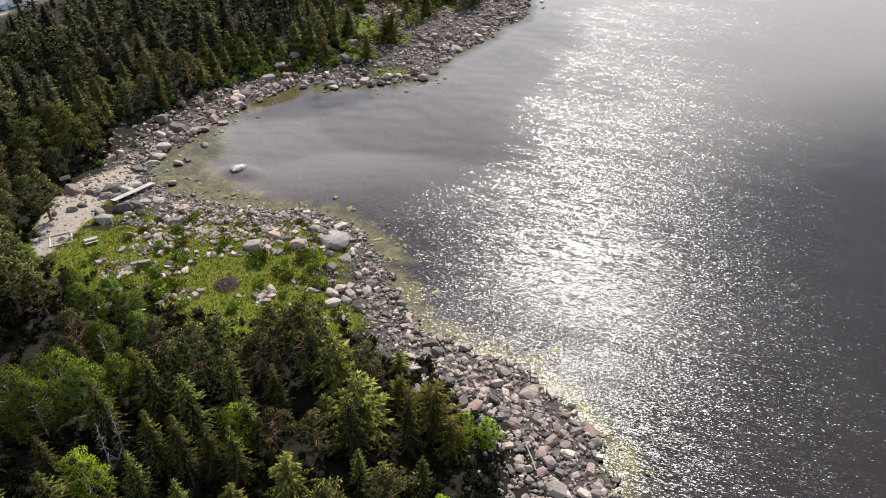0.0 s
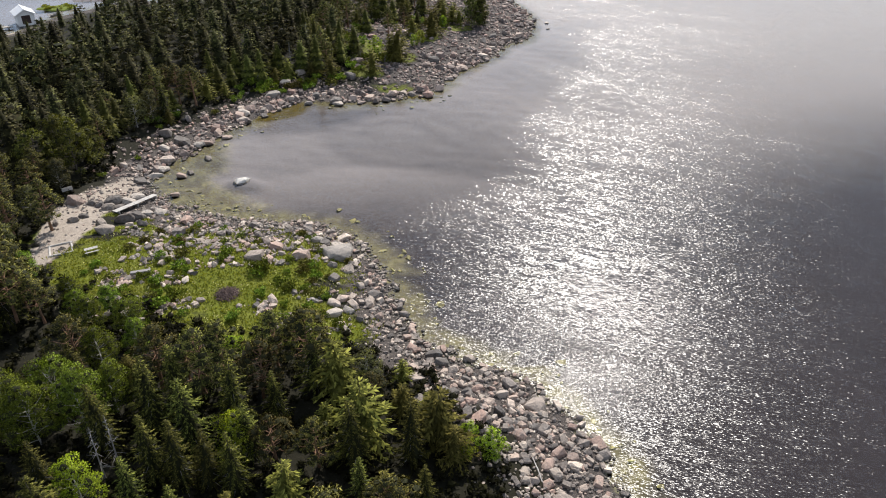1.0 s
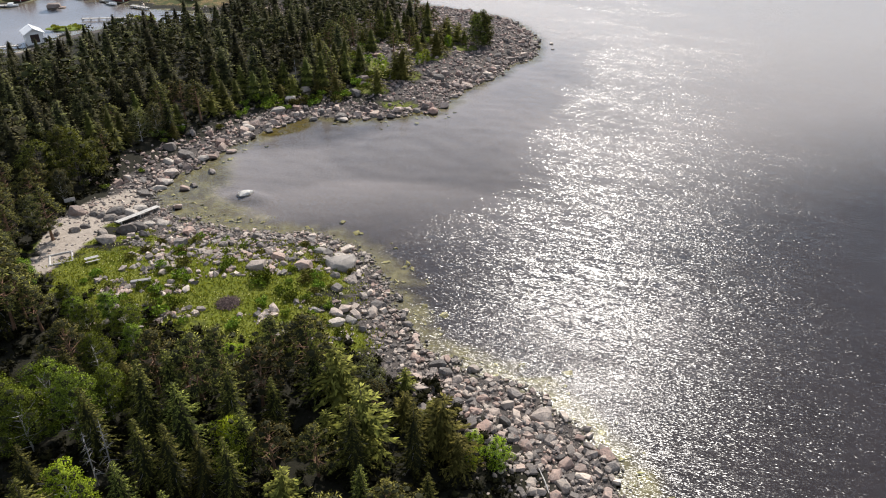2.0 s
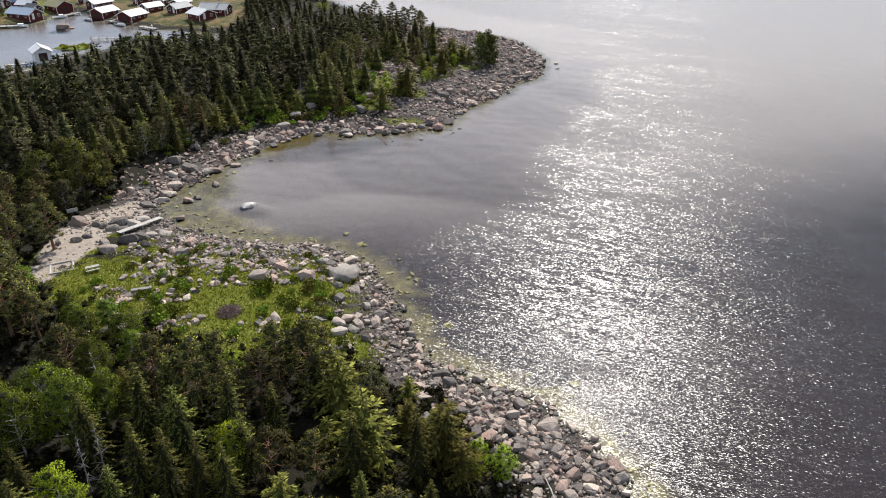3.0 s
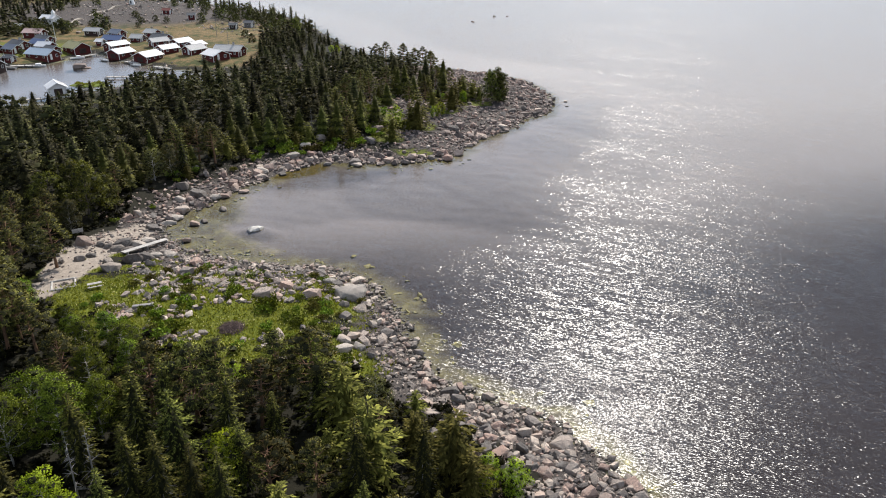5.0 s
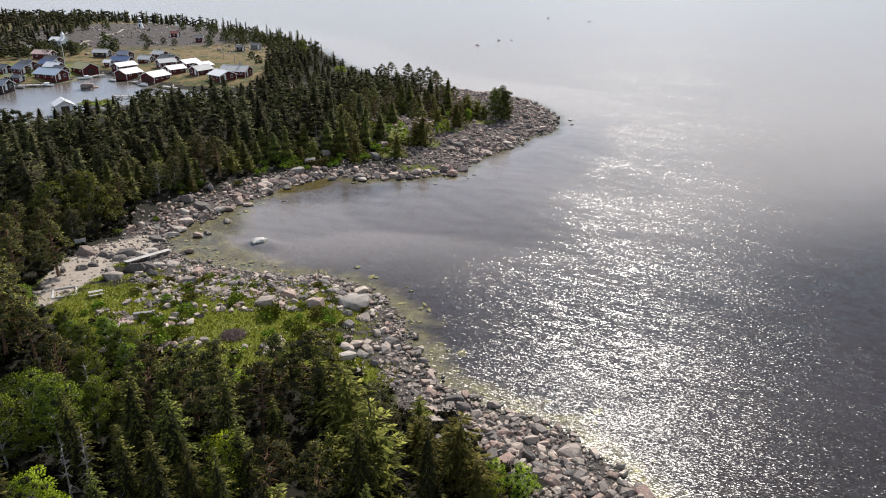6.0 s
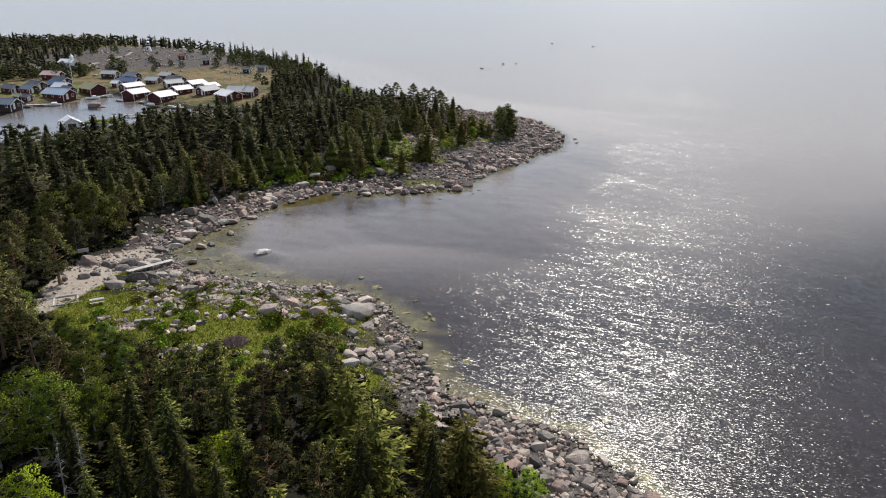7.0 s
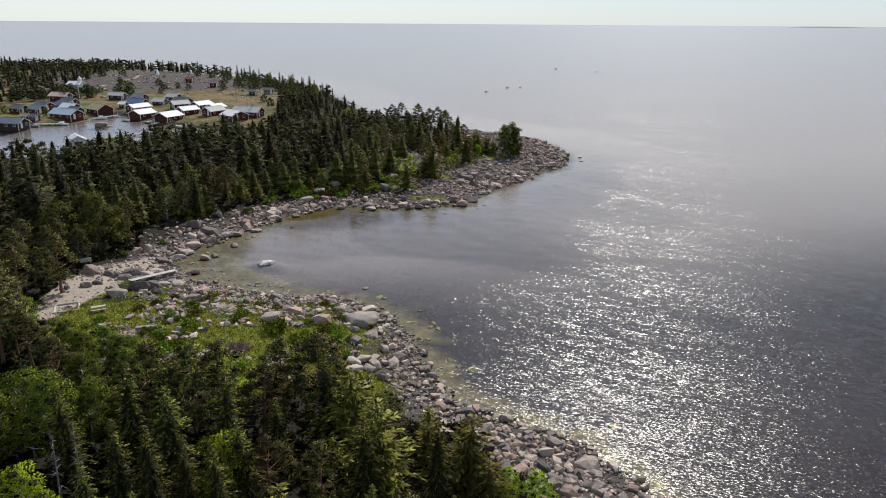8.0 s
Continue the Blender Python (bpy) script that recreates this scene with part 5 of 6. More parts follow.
def make_hut(name, label, category, length, width, wall, roof, wall_mat, x, y, turn, group="", windows=2, boat_door=False, base=None, chimney=False, rise=None):
    ob = thing(name, label, category, group)
    rise = rise or width * 0.28
    part("wall", gable_bm(length, width, wall, rise), wall_mat, ob)
    over, slope = 0.5, math.atan2(rise, width / 2)
    run = (width / 2 + over) / math.cos(slope)
    for s in (-1, 1):
        m = pose(0, 0, wall + rise + 0.05) @ pose(0, 0, 0, 0, 0, 0 if s > 0 else 180) @ pose(0, 0, 0, -math.degrees(slope), 0, 0)
        panel = part("roof", bm_box(length + 2 * over, run, 0.09, (0, run / 2, 0), 0.02, m), roof, ob)
        for k in range(int((length + 2 * over) / 1.1)):
            part("seam", bm_box(0.05, run - 0.05, 0.05, (-length / 2 - over + 0.5 + k * 1.1, run / 2, 0.088), 0.0, m), roof, panel)
    part("ridge_cap", bm_box(length + 2 * over + 0.04, 0.3, 0.07, (0, 0, wall + rise + 0.10), 0.02), roof, ob)
    for sx in (-1, 1):
        for sy in (-1, 1):
            part("corner_board", bm_box(0.16, 0.16, wall + 0.6, (sx * (length / 2 - 0.04), sy * (width / 2 - 0.04), -0.6), 0.01), M_WHITE, ob, "white corner board")
    for sx in (-1, 1):
        for sy in (-1, 1):
            m = pose(sx * (length / 2 + over - 0.02), 0, wall + rise - 0.08) @ pose(0, 0, 0, 0, 0, 0 if sy > 0 else 180) @ pose(0, 0, 0, -math.degrees(slope), 0, 0)
            part("barge_board", bm_box(0.06, run, 0.18, (0, run / 2, -0.02), 0.0, m), M_WHITE, ob, "white barge board")

    def window(px, py, pz, rz):
        w = part("window", bm_box(0.95, 0.07, 1.05, (0, 0, 0), 0.015, pose(px, py, pz, 0, 0, rz)), M_WHITE, ob, "white-framed window")
        for k in (-1, 1):
            part("pane", bm_box(0.36, 0.03, 0.85, (k * 0.205, 0.035, 0.1), 0.0, pose(px, py, pz, 0, 0, rz)), M_PANE, w)

    for s, rz in ((-1, 180), (1, 0)):
        for k in range(windows):
            window((k + 0.5) * length / windows - length / 2, s * (width / 2 + 0.02), wall * 0.36, rz)
    for s, rz in ((1, -90), (-1, 90)):
        if boat_door:
            # flat dark panel in place of the boathouse's shaded inside
            part("boat_door", bm_box(min(2.6, width * 0.5), 0.08, wall * 0.92, (0, 0, -0.2), 0.01, pose(s * (length / 2 + 0.03), 0, 0, 0, 0, rz)), M_DARKWALL, ob, "dark panel in the open boat doorway")
        else:
            window(s * (length / 2 + 0.02), width * 0.22, wall * 0.36, rz)
            d = part("door", bm_box(0.9, 0.07, 1.95, (0, 0, 0), 0.015, pose(s * (length / 2 + 0.02), -width * 0.2, 0.05, 0, 0, rz)), M_WHITE, ob, "white plank door")
            part("handle", bm_box(0.05, 0.06, 0.16, (0.34, 0.05, 0.95), 0.0, pose(s * (length / 2 + 0.02), -width * 0.2, 0.05, 0, 0, rz)), M_BLACK, d)
    if chimney:
        c = part("chimney", bm_box(0.55, 0.55, 1.3, (length * 0.18, 0, wall + rise - 0.4), 0.03), M_ROOF["grey"], ob, "grey chimney")
        part("chimney_cap", bm_box(0.7, 0.7, 0.1, (length * 0.18, 0, wall + rise + 0.9), 0.02), M_BLACK, c)
    z = float(height(np.array([x]), np.array([y]))[0]) if base is None else base
    ob.matrix_basis = pose(x, y, max(z, 0.55) + 0.15, 0, 0, turn)
    return ob


# x, y, length, width, turn of the ridge, roof
HUTS = [
    (-135.8, 257.3, 10.8, 6.0, -23, "bluegrey"), (-141.6, 271.6, 6.0, 4.8, -16, "pale"), (-137.6, 267.6, 5.4, 4.4, -30, "dark"), (-131.6, 274.0, 8.4, 6.8, -36, "olive"), (-127.2, 284.8, 3.0, 2.8, -18, "white"),
    (-123.3, 288.4, 8.0, 5.0, -16, "blue"), (-127.4, 302.0, 5.8, 4.8, -28, "slate"), (-138.4, 305.5, 6.8, 4.0, -12, "grey"), (-118.4, 278.0, 9.4, 5.2, 60, "white"), (-111.0, 263.4, 8.8, 6.2, 62, "white"),
    (-98.7, 256.2, 9.2, 6.5, 66, "white"), (-95.2, 266.0, 8.0, 5.2, 52, "white"), (-94.0, 278.7, 8.4, 5.2, 58, "white"), (-87.0, 273.4, 7.4, 4.8, 64, "white"), (-84.6, 263.2, 7.4, 5.2, 58, "grey"),
    (-73.6, 251.4, 8.8, 6.6, -42, "white"), (-70.6, 258.6, 10.2, 6.0, -12, "grey"), (-115.6, 292.6, 5.0, 4.4, -13, "grey"), (-112.6, 300.6, 5.8, 4.4, -26, "grey"), (-105.6, 290.4, 7.4, 4.8, -24, "dark"),
    (-103.4, 281.0, 6.8, 4.4, 46, "grey"), (-158.2, 297.4, 8.2, 4.8, -14, "pink"), (-149.0, 285.9, 7.4, 4.8, -30, "dark"), (-152.2, 273.4, 7.6, 4.8, -32, "dark"), (-146.4, 277.2, 6.6, 4.6, -22, "blue"),
    (-149.6, 263.8, 5.6, 4.6, -27, "slate"), (-156.6, 264.4, 6.6, 4.6, -26, "dark"), (-148.0, 252.8, 3.2, 2.8, -20, "olive"), (-144.2, 251.6, 3.4, 2.8, -18, "dark"), (-143.0, 235.6, 9.6, 5.6, -12, "slate"), (-176.0, 319.6, 4.4, 3.6, -16, "white"),
]
ROOF_WORDS = {"white": "white sheet-metal", "grey": "grey", "pale": "pale metal", "dark": "dark felt", "slate": "slate-blue", "bluegrey": "blue-grey sheet-metal",
              "blue": "dark blue", "pink": "faded pink", "olive": "mossy olive"}


def build_village():
    rs = np.random.RandomState(3)
    for i, (x, y, size, wide, turn, roof) in enumerate(HUTS):
        by_water = bool(abs(signed_distance(harbour, np.array([x]), np.array([y]))[0]) < 7.5)
        name = "boathouse" if by_water else "shed" if size < 4.5 else "cottage"
        low = roof == "white" and size > 7
        wall = 1.65 if low else 1.9 if size > 8 else 1.75 if size > 5 else 1.5
        make_hut(name, "%s wooden %s with white trim and a %s roof" % ("dark grey" if i in (7, 29) else "red", name, ROOF_WORDS[roof]), "hut", size - (1.8 if low else 0.5), wide - (0.1 if low else 0.5),
                 wall, M_ROOF[roof], M_DARKWALL if i in (7, 29) else M_RED, x, y, turn + rs.uniform(-2, 2), "huts of the fishing village", 1 if size < 5 else 2 if size < 9 else 3,
                 by_water and roof in ("white", "olive"), chimney=not by_water and i in (16, 19, 22, 23), rise=wide * (0.2 if low else 0.25))
    make_hut("boathouse", "white-walled boathouse with a pale roof at the harbour's edge", "hut", 5.6, 4.2, 2.3, M_ROOF["white"], M_WHITE, -103.6, 199.6, -56, "huts of the fishing village", 1, True)
    make_hut("shed", "small red shed alone on the bare hill", "hut", 3.6, 2.8, 1.9, M_ROOF["rust"], M_RED, -128.9, 368.0, -10, "sheds on the hill", 1)
    make_hut("shed", "small dark shed beside the heath", "hut", 3.2, 2.6, 2.1, M_ROOF["dark"], M_RED, -112.3, 352.0, 15, "sheds on the hill", 1)
    make_hut("shed", "small weathered shed among the stones", "hut", 3.0, 2.4, 1.7, M_ROOF["dark"], M_DARKWALL, -85.8, 324.6, -10, "sheds on the hill", 1)
    make_hut("shed", "small grey open shed among the stones", "hut", 3.6, 2.6, 2.0, M_ROOF["dark"], M_DEAD, -80.5, 331.0, -20, "sheds on the hill", 1)
    # the chapel
    chapel = make_hut("chapel", "small white wooden chapel with a little bell turret", "chapel", 6.5, 4.2, 2.8, M_ROOF["white"], M_WHITE, -168.6, 332.0, -14, "", 2)
    tower = part("bell_turret", bm_box(1.2, 1.2, 1.6, (2.2, 0, 3.5), 0.03), M_WHITE, chapel)
    bm = bmesh.new()
    bmesh.ops.create_cone(bm, segments=4, radius1=1.0, radius2=0.03, depth=1.3, cap_ends=True, matrix=pose(2.2, 0, 5.7, 0, 0, 45))
    part("spire", bm, M_ROOF["white"], tower)


def lathe(profile, sides=20):
    bm = bmesh.new()
    rings = [[bm.verts.new((r * math.cos(6.2832 * k / sides), r * math.sin(6.2832 * k / sides), z)) for k in range(sides)] for r, z in profile]
    for a, b in zip(rings, rings[1:]):
        for k in range(sides):
            bm.faces.new((a[k], a[(k + 1) % sides], b[(k + 1) % sides], b[k]))
    bm.faces.new(rings[0][::-1])
    bm.faces.new(rings[-1])
    return bm


def build_lighthouse():
    ob = thing("lighthouse", "small white lighthouse with a black lantern on the hill", "lighthouse")
    part("tower", lathe([(1.5, -0.4), (1.45, 0.4), (0.95, 2.6), (0.95, 2.65)]), M_WHITE, ob)
    part("band", lathe([(0.97, 2.65), (0.90, 3.5), (0.90, 3.5)]), M_BLACK, ob, "black painted band")
    part("gallery", lathe([(1.25, 3.5), (1.3, 3.55), (1.3, 3.65), (1.2, 3.68)]), M_WHITE, ob)
    part("lantern", lathe([(0.75, 3.68), (0.75, 4.5), (0.7, 4.5)]), M_PANE, ob)
    part("dome", lathe([(0.92, 4.5), (0.85, 4.7), (0.4, 5.05), (0.06, 5.15)]), M_WHITE, ob)
    part("door", bm_box(0.8, 0.08, 1.8, (0, -1.36, 0.1), 0.02), M_BLACK, ob)
    ob.matrix_basis = place(-158.5, 400.7)


def build_poles():
    ob = thing("flagpole", "tall white flagpole between the cottages", "flagpole")
    part("pole", bm_tube([(0, 0, -0.3), (0, 0, 5), (0, 0, 9.0)], [0.11, 0.09, 0.04], 8), M_WHITE, ob)
    part("knob", lathe([(0.03, 9.0), (0.1, 9.06), (0.1, 9.14), (0.02, 9.2)], 10), M_WHITE, ob)
    ob.matrix_basis = place(-147.7, 292.0)
    for x, y, h in ((-72.0, 263.0, 8.0), (-86.5, 300.0, 7.0), (-98.6, 343.0, 8.0)):
        mast = thing("mast", "slender grey pole standing on the heath", "pole", "poles on the heath")
        part("pole", bm_tube([(0, 0, -0.3), (0, 0, h)], [0.09, 0.05], 8), M_DEAD, mast)
        part("crossbar", bm_box(1.2, 0.08, 0.08, (0, 0, h * 0.9), 0.01), M_DEAD, mast)
        mast.matrix_basis = place(x, y, 20)


def boat_hull(length, beam, depth):
    """An open boat: two skins joined at the gunwale."""
    bm = bmesh.new()
    n, rows = 12, []
    for i in range(n + 1):
        u = i / n
        w = beam / 2 * (1 - u ** 3.2) ** 0.7 * (0.8 + 0.2 * min(1, 4 * u)) + 0.01
        z = depth * (0.9 + 0.35 * u * u)
        x = length * (u - 0.5)
        ring = [(x, -w, z), (x, -w * 0.8, z * 0.35), (x, 0, 0.12 * u * u), (x, w * 0.8, z * 0.35), (x, w, z),
                (x, w - 0.06, z), (x, w * 0.72, z * 0.45), (x, 0, z * 0.28), (x, -w * 0.72, z * 0.45), (x, -w + 0.06, z)]
        rows.append([bm.verts.new(p) for p in ring])
    for a, b in zip(rows, rows[1:]):
        for k in range(10):
            bm.faces.new((a[k], b[k], b[(k + 1) % 10], a[(k + 1) % 10]))
    bm.faces.new(rows[0])
    bm.faces.new(rows[-1][::-1])
    return bm


def build_harbour():
    for x, y, rz, size, cabin in ((-132.5, 246.0, 10, 5.5, True), (-142.5, 243.5, 160, 4.2, False), (-139.5, 242.2, 170, 4.0, False), (-126.2, 262.0, 30, 4.8, True), (-114.5, 257.5, -40, 4.4, False),
                                  (-100.0, 248.0, -30, 4.6, False), (-150.0, 233.5, 20, 4.5, False), (-99.0, 207.5, 60, 3.8, False), (-86.0, 224.5, 10, 4.0, False)):
        boat = thing("motorboat" if cabin else "rowing_boat", "white moored motorboat with a small cabin" if cabin else "small pale open boat moored at the shore", "boat", "boats in the harbour")
        part("hull", boat_hull(size, size * 0.36, 0.7), M_WHITE if cabin or size > 4.1 else M_PLANK, boat)
        for u in (-0.22, 0.08):
            part("thwart", bm_box(0.25, size * 0.3, 0.04, (u * size, 0, 0.45), 0.01), M_PLANK, boat)
        if cabin:
            c = part("cabin", bm_box(size * 0.3, size * 0.24, 0.75, (0.08 * size, 0, 0.55), 0.08), M_WHITE, boat)
            part("windscreen", bm_box(0.05, size * 0.2, 0.3, (0.235 * size, 0, 0.9), 0.01), M_PANE, c)
        boat.matrix_basis = pose(x, y, -0.12, 0, 0, rz)
    # jetties on posts
    for x, y, rz, length, wide in ((-92.5, 225.8, 2, 17.0, 1.3), (-136.5, 245.2, 8, 9.0, 2.0), (-124.5, 266.0, 60, 8.0, 1.6), (-103.0, 251.8, -35, 7.0, 1.5), (-89.0, 242.0, -32, 8.0, 1.5), (-107.5, 193.5, 20, 6.0, 1.5), (-146.0, 236.0, 5, 10.0, 2.0)):
        pier = thing("jetty", "weathered grey plank jetty on short posts", "jetty", "jetties of the harbour")
        n = int(length / 0.5)
        for k in range(n):
            part("plank", bm_box(0.46, wide, 0.06, (-length / 2 + (k + 0.5) * length / n, 0, 0.55), 0.008), M_PLANK, pier)
        for s in (-1, 1):
            part("beam", bm_box(length, 0.14, 0.16, (0, s * wide * 0.38, 0.39), 0.01), M_PLANK, pier)
        for k in range(int(length / 2.5) + 1):
            for s in (-1, 1):
                part("post", bm_tube([(-length / 2 + 0.2 + k * 2.4, s * wide * 0.38, -1.8), (-length / 2 + 0.2 + k * 2.4, s * wide * 0.38, 0.9)], [0.1, 0.09], 7), M_DEAD, pier)
        pier.matrix_basis = pose(x, y, 0, 0, 0, rz)
    rs = np.random.RandomState(31)
    for x, y, s in ((-117.2, 244.2, 2.3), (-114.6, 243.6, 1.1)):
        v, f = boulder_shape(rs, 18, 0.04)
        ob = mesh_object("boulder", v, f, [M_STONE])
        tagged(ob, "large pale boulder rising from the harbour water", "boulder", "boulders in the harbour")
        ob.matrix_basis = pose(x, y, -0.1, 0, 0, 20) @ Matrix.Diagonal((s, s, s * 1.1, 1))
    for x, y, s in ((109.5, 526, 2.2), (22, 375, 1.5), (35, 399, 1.8), (42, 400, 1.2), (34, 392, 0.9), (85, 556, 1.8), (113, 530, 0.8), (37.3, 193.0, 0.8), (36.8, 187.5, 0.6)):
        v, f = boulder_shape(rs, 18, 0.04)
        ob = mesh_object("rock", v, f, [M_STONE])
        tagged(ob, "dark wet rock just above the open sea", "rock", "rocks in the sea")
        ob.matrix_basis = pose(x, y, -0.15 * s, 0, 0, rs.uniform(0, 360)) @ Matrix.Diagonal((s * 0.9, s * 0.7, s * 0.8, 1))


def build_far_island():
    """A low wooded island on the horizon, its colour paled to blue-grey for haze."""
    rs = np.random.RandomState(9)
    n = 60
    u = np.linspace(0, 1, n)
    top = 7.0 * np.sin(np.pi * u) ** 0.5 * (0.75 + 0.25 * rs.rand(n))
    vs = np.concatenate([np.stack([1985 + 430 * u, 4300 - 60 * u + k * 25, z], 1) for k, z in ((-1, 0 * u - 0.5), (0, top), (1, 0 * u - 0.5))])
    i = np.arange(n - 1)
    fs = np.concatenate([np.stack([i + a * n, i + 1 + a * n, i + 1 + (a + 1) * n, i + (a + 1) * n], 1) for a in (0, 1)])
    tagged(mesh_object("island", vs, fs, [M_FAR_HAZE]), "low wooded island on the far horizon, haze put into its colour", "island")


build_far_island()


def reed_islet(x, y, r):
    bm = bmesh.new()
    bmesh.ops.create_uvsphere(bm, u_segments=20, v_segments=8, radius=1.0)
    for v in bm.verts:
        k = 1 + 0.15 * math.sin(3 * math.atan2(v.co.y, v.co.x) + x)
        v.co = (v.co.x * r * k, v.co.y * r * 0.6 * k, v.co.z * 0.5)
    ob = tagged(new("islet"), "low islet in the harbour covered with bright grass", "islet")
    part("turf", bm, M_TURF, ob)
    rs = np.random.RandomState(int(r * 10))
    v, f = leaf_cloud([(rs.uniform(-0.8, 0.8) * r, rs.uniform(-0.45, 0.45) * r, 0.45) for _ in range(30)], [0.5] * 30, 900, 0.4, rs, 0.6, -1.0)
    tagged(mesh_object("grass", v, f, [M_GRASS], ob), kind="stuff")
    ob.matrix_basis = pose(x, y, 0, 0, 0, 10)


M_TURF = plain_material("islet_turf", (0.13, 0.16, 0.03), 0.9, 0.1, vary=0.5)
build_village()
build_lighthouse()
build_poles()
build_harbour()
reed_islet(-101.5, 215.4, 5.4)
reed_islet(-84.0, 227.0, 5.0)


# ---- the headland ----
def build_bench():
    ob = thing("picnic_bench", "pale weathered wooden bench standing on the grass", "bench")
    for k in range(3):
        part("board", bm_box(2.1, 0.2, 0.05, (0, -0.24 + k * 0.24, 0.72), 0.008), M_PLANK, ob)
    for s in (-1, 1):
        part("seat", bm_box(2.1, 0.28, 0.05, (0, s * 0.72, 0.44), 0.008), M_PLANK, ob)
    for sx in (-0.75, 0.75):
        part("crossbeam", bm_box(0.09, 1.6, 0.1, (sx, 0, 0.34), 0.008), M_PLANK, ob)
        for s in (-1, 1):
            part("leg", bm_box(0.09, 0.1, 0.85, (0, 0, 0), 0.008, pose(sx, s * 0.55, -0.05, s * 22, 0, 0)), M_PLANK, ob)
    ob.matrix_basis = place(-42.0, 80.0, 28, 0.8)


def build_firepit():
    ob = thing("fire_pit", "square of pale logs round a fire pit on the sand", "fire pit")
    for k, ln in enumerate((3.6, 3.0, 3.6, 3.0)):
        m = pose(0, 0, 0.06, 0, 0, k * 90) @ pose(0, 1.55, 0)
        part("log", bm_tube([m @ Vector((-ln / 2, 0, 0)), m @ Vector((0, 0.03, 0.02)), m @ Vector((ln / 2, 0, 0))], [0.17, 0.17, 0.16], 9), M_PLANK, ob)
    part("ash", lathe([(0.55, 0.0), (0.5, 0.07), (0.2, 0.1), (0.05, 0.1)], 14), M_ASH, ob, "heap of ash and charred wood")
    rs = np.random.RandomState(2)
    for k in range(9):
        v, f = boulder_shape(rs, 18, 0.04)
        s = mesh_object("stone", v * 0.17, f, [M_STONE], ob)
        s.location = (0.6 * math.cos(k * 0.7), 0.6 * math.sin(k * 0.7), 0.08)
    ob.matrix_basis = place(-46.4, 80.9, 24, 0.85, 0.05)


def build_planks():
    ob = thing("walkway", "long pale plank walkway leading down to the water", "walkway")
    a, b = Vector((-39.1, 97.6, 0.72)), Vector((-43.0, 91.2, 1.45))
    q = (b - a).to_track_quat("X", "Z").to_matrix().to_4x4()
    ln = (b - a).length
    for k in range(3):
        for s, at in ((0.54, 0.27), (0.455, 0.77)):
            part("plank", bm_box(ln * s, 0.29, 0.07, (ln * at, (k - 1) * 0.3, 0), 0.01, Matrix.Translation(a) @ q), M_PLANK, ob)
    for u in (0.05, 0.5, 0.93):
        p = a.lerp(b, u)
        part("support", bm_box(0.14, 1.0, p.z + 0.4, (0, 0, 0), 0.01, pose(p.x, p.y, -0.4, 0, 0, -122)), M_PLANK, ob)


def build_sign():
    ob = thing("sign_board", "small weathered board on two posts at the beach", "sign")
    for s in (-1, 1):
        part("post", bm_box(0.1, 0.1, 1.6, (s * 0.55, 0, -0.3), 0.01), M_DEAD, ob)
    part("board", bm_box(1.5, 0.05, 0.6, (0, -0.08, 0.8), 0.01), M_PLANK, ob)
    ob.matrix_basis = place(-51.5, 96.6, 35)


def build_twigs():
    """The round heap of dry twigs on the grass."""
    rs = np.random.RandomState(17)
    ob = thing("twig_heap", "round heap of dry brown twigs on the grass", "brushwood")
    part("core", lathe([(1.6, 0.0), (1.5, 0.25), (1.0, 0.5), (0.3, 0.62), (0.05, 0.63)], 18), M_TWIG, ob)
    bms = []
    for _ in range(420):
        r, a, t = 1.7 * math.sqrt(rs.rand()), rs.uniform(0, 6.28), rs.uniform(0, 6.28)
        p = Vector((r * math.cos(a), r * math.sin(a), 0.72 * (1 - (r / 1.85) ** 2) + rs.uniform(-0.02, 0.12)))
        w = Vector((math.cos(t), math.sin(t), rs.uniform(-0.3, 0.4))) * rs.uniform(0.25, 0.7)
        bms.append((p - w, p + w, rs.uniform(0.012, 0.03)))
    vs, fs = [], []
    for p, q, r in bms:
        i = len(vs)
        side = (q - p).cross(Vector((0, 0, 1))).normalized() * r
        up = Vector((0, 0, r))
        vs += [tuple(p + side), tuple(p + up), tuple(p - side), tuple(q + side), tuple(q + up), tuple(q - side)]
        fs += [(i, i + 1, i + 4, i + 3), (i + 1, i + 2, i + 5, i + 4), (i + 2, i, i + 3, i + 5)]
    tagged(mesh_object("brushwood", vs, fs, [M_TWIG], ob), kind="stuff")
    ob.matrix_basis = place(-22.2, 69.6, 0, 0.85)


def build_log():
    ob = thing("driftwood_log", "pale grey driftwood beam lying in the grass", "log")
    part("beam", bm_box(2.4, 0.6, 0.5, (0, 0, -0.08), 0.07), M_DEAD, ob)
    ob.matrix_basis = place(-34.0, 74.6, 14, 1.0)


def build_pole():
    ob = thing("driftwood_pole", "bleached driftwood pole lying on the stones", "driftwood")
    part("pole", bm_tube([(0, -1.5, 0.1), (0.03, 0, 0.18), (0, 1.5, 0.1)], [0.05, 0.06, 0.04], 7), M_PLANK, ob)
    ob.matrix_basis = pose(10.9, 42.2, 1.35, -4, 0, 8)


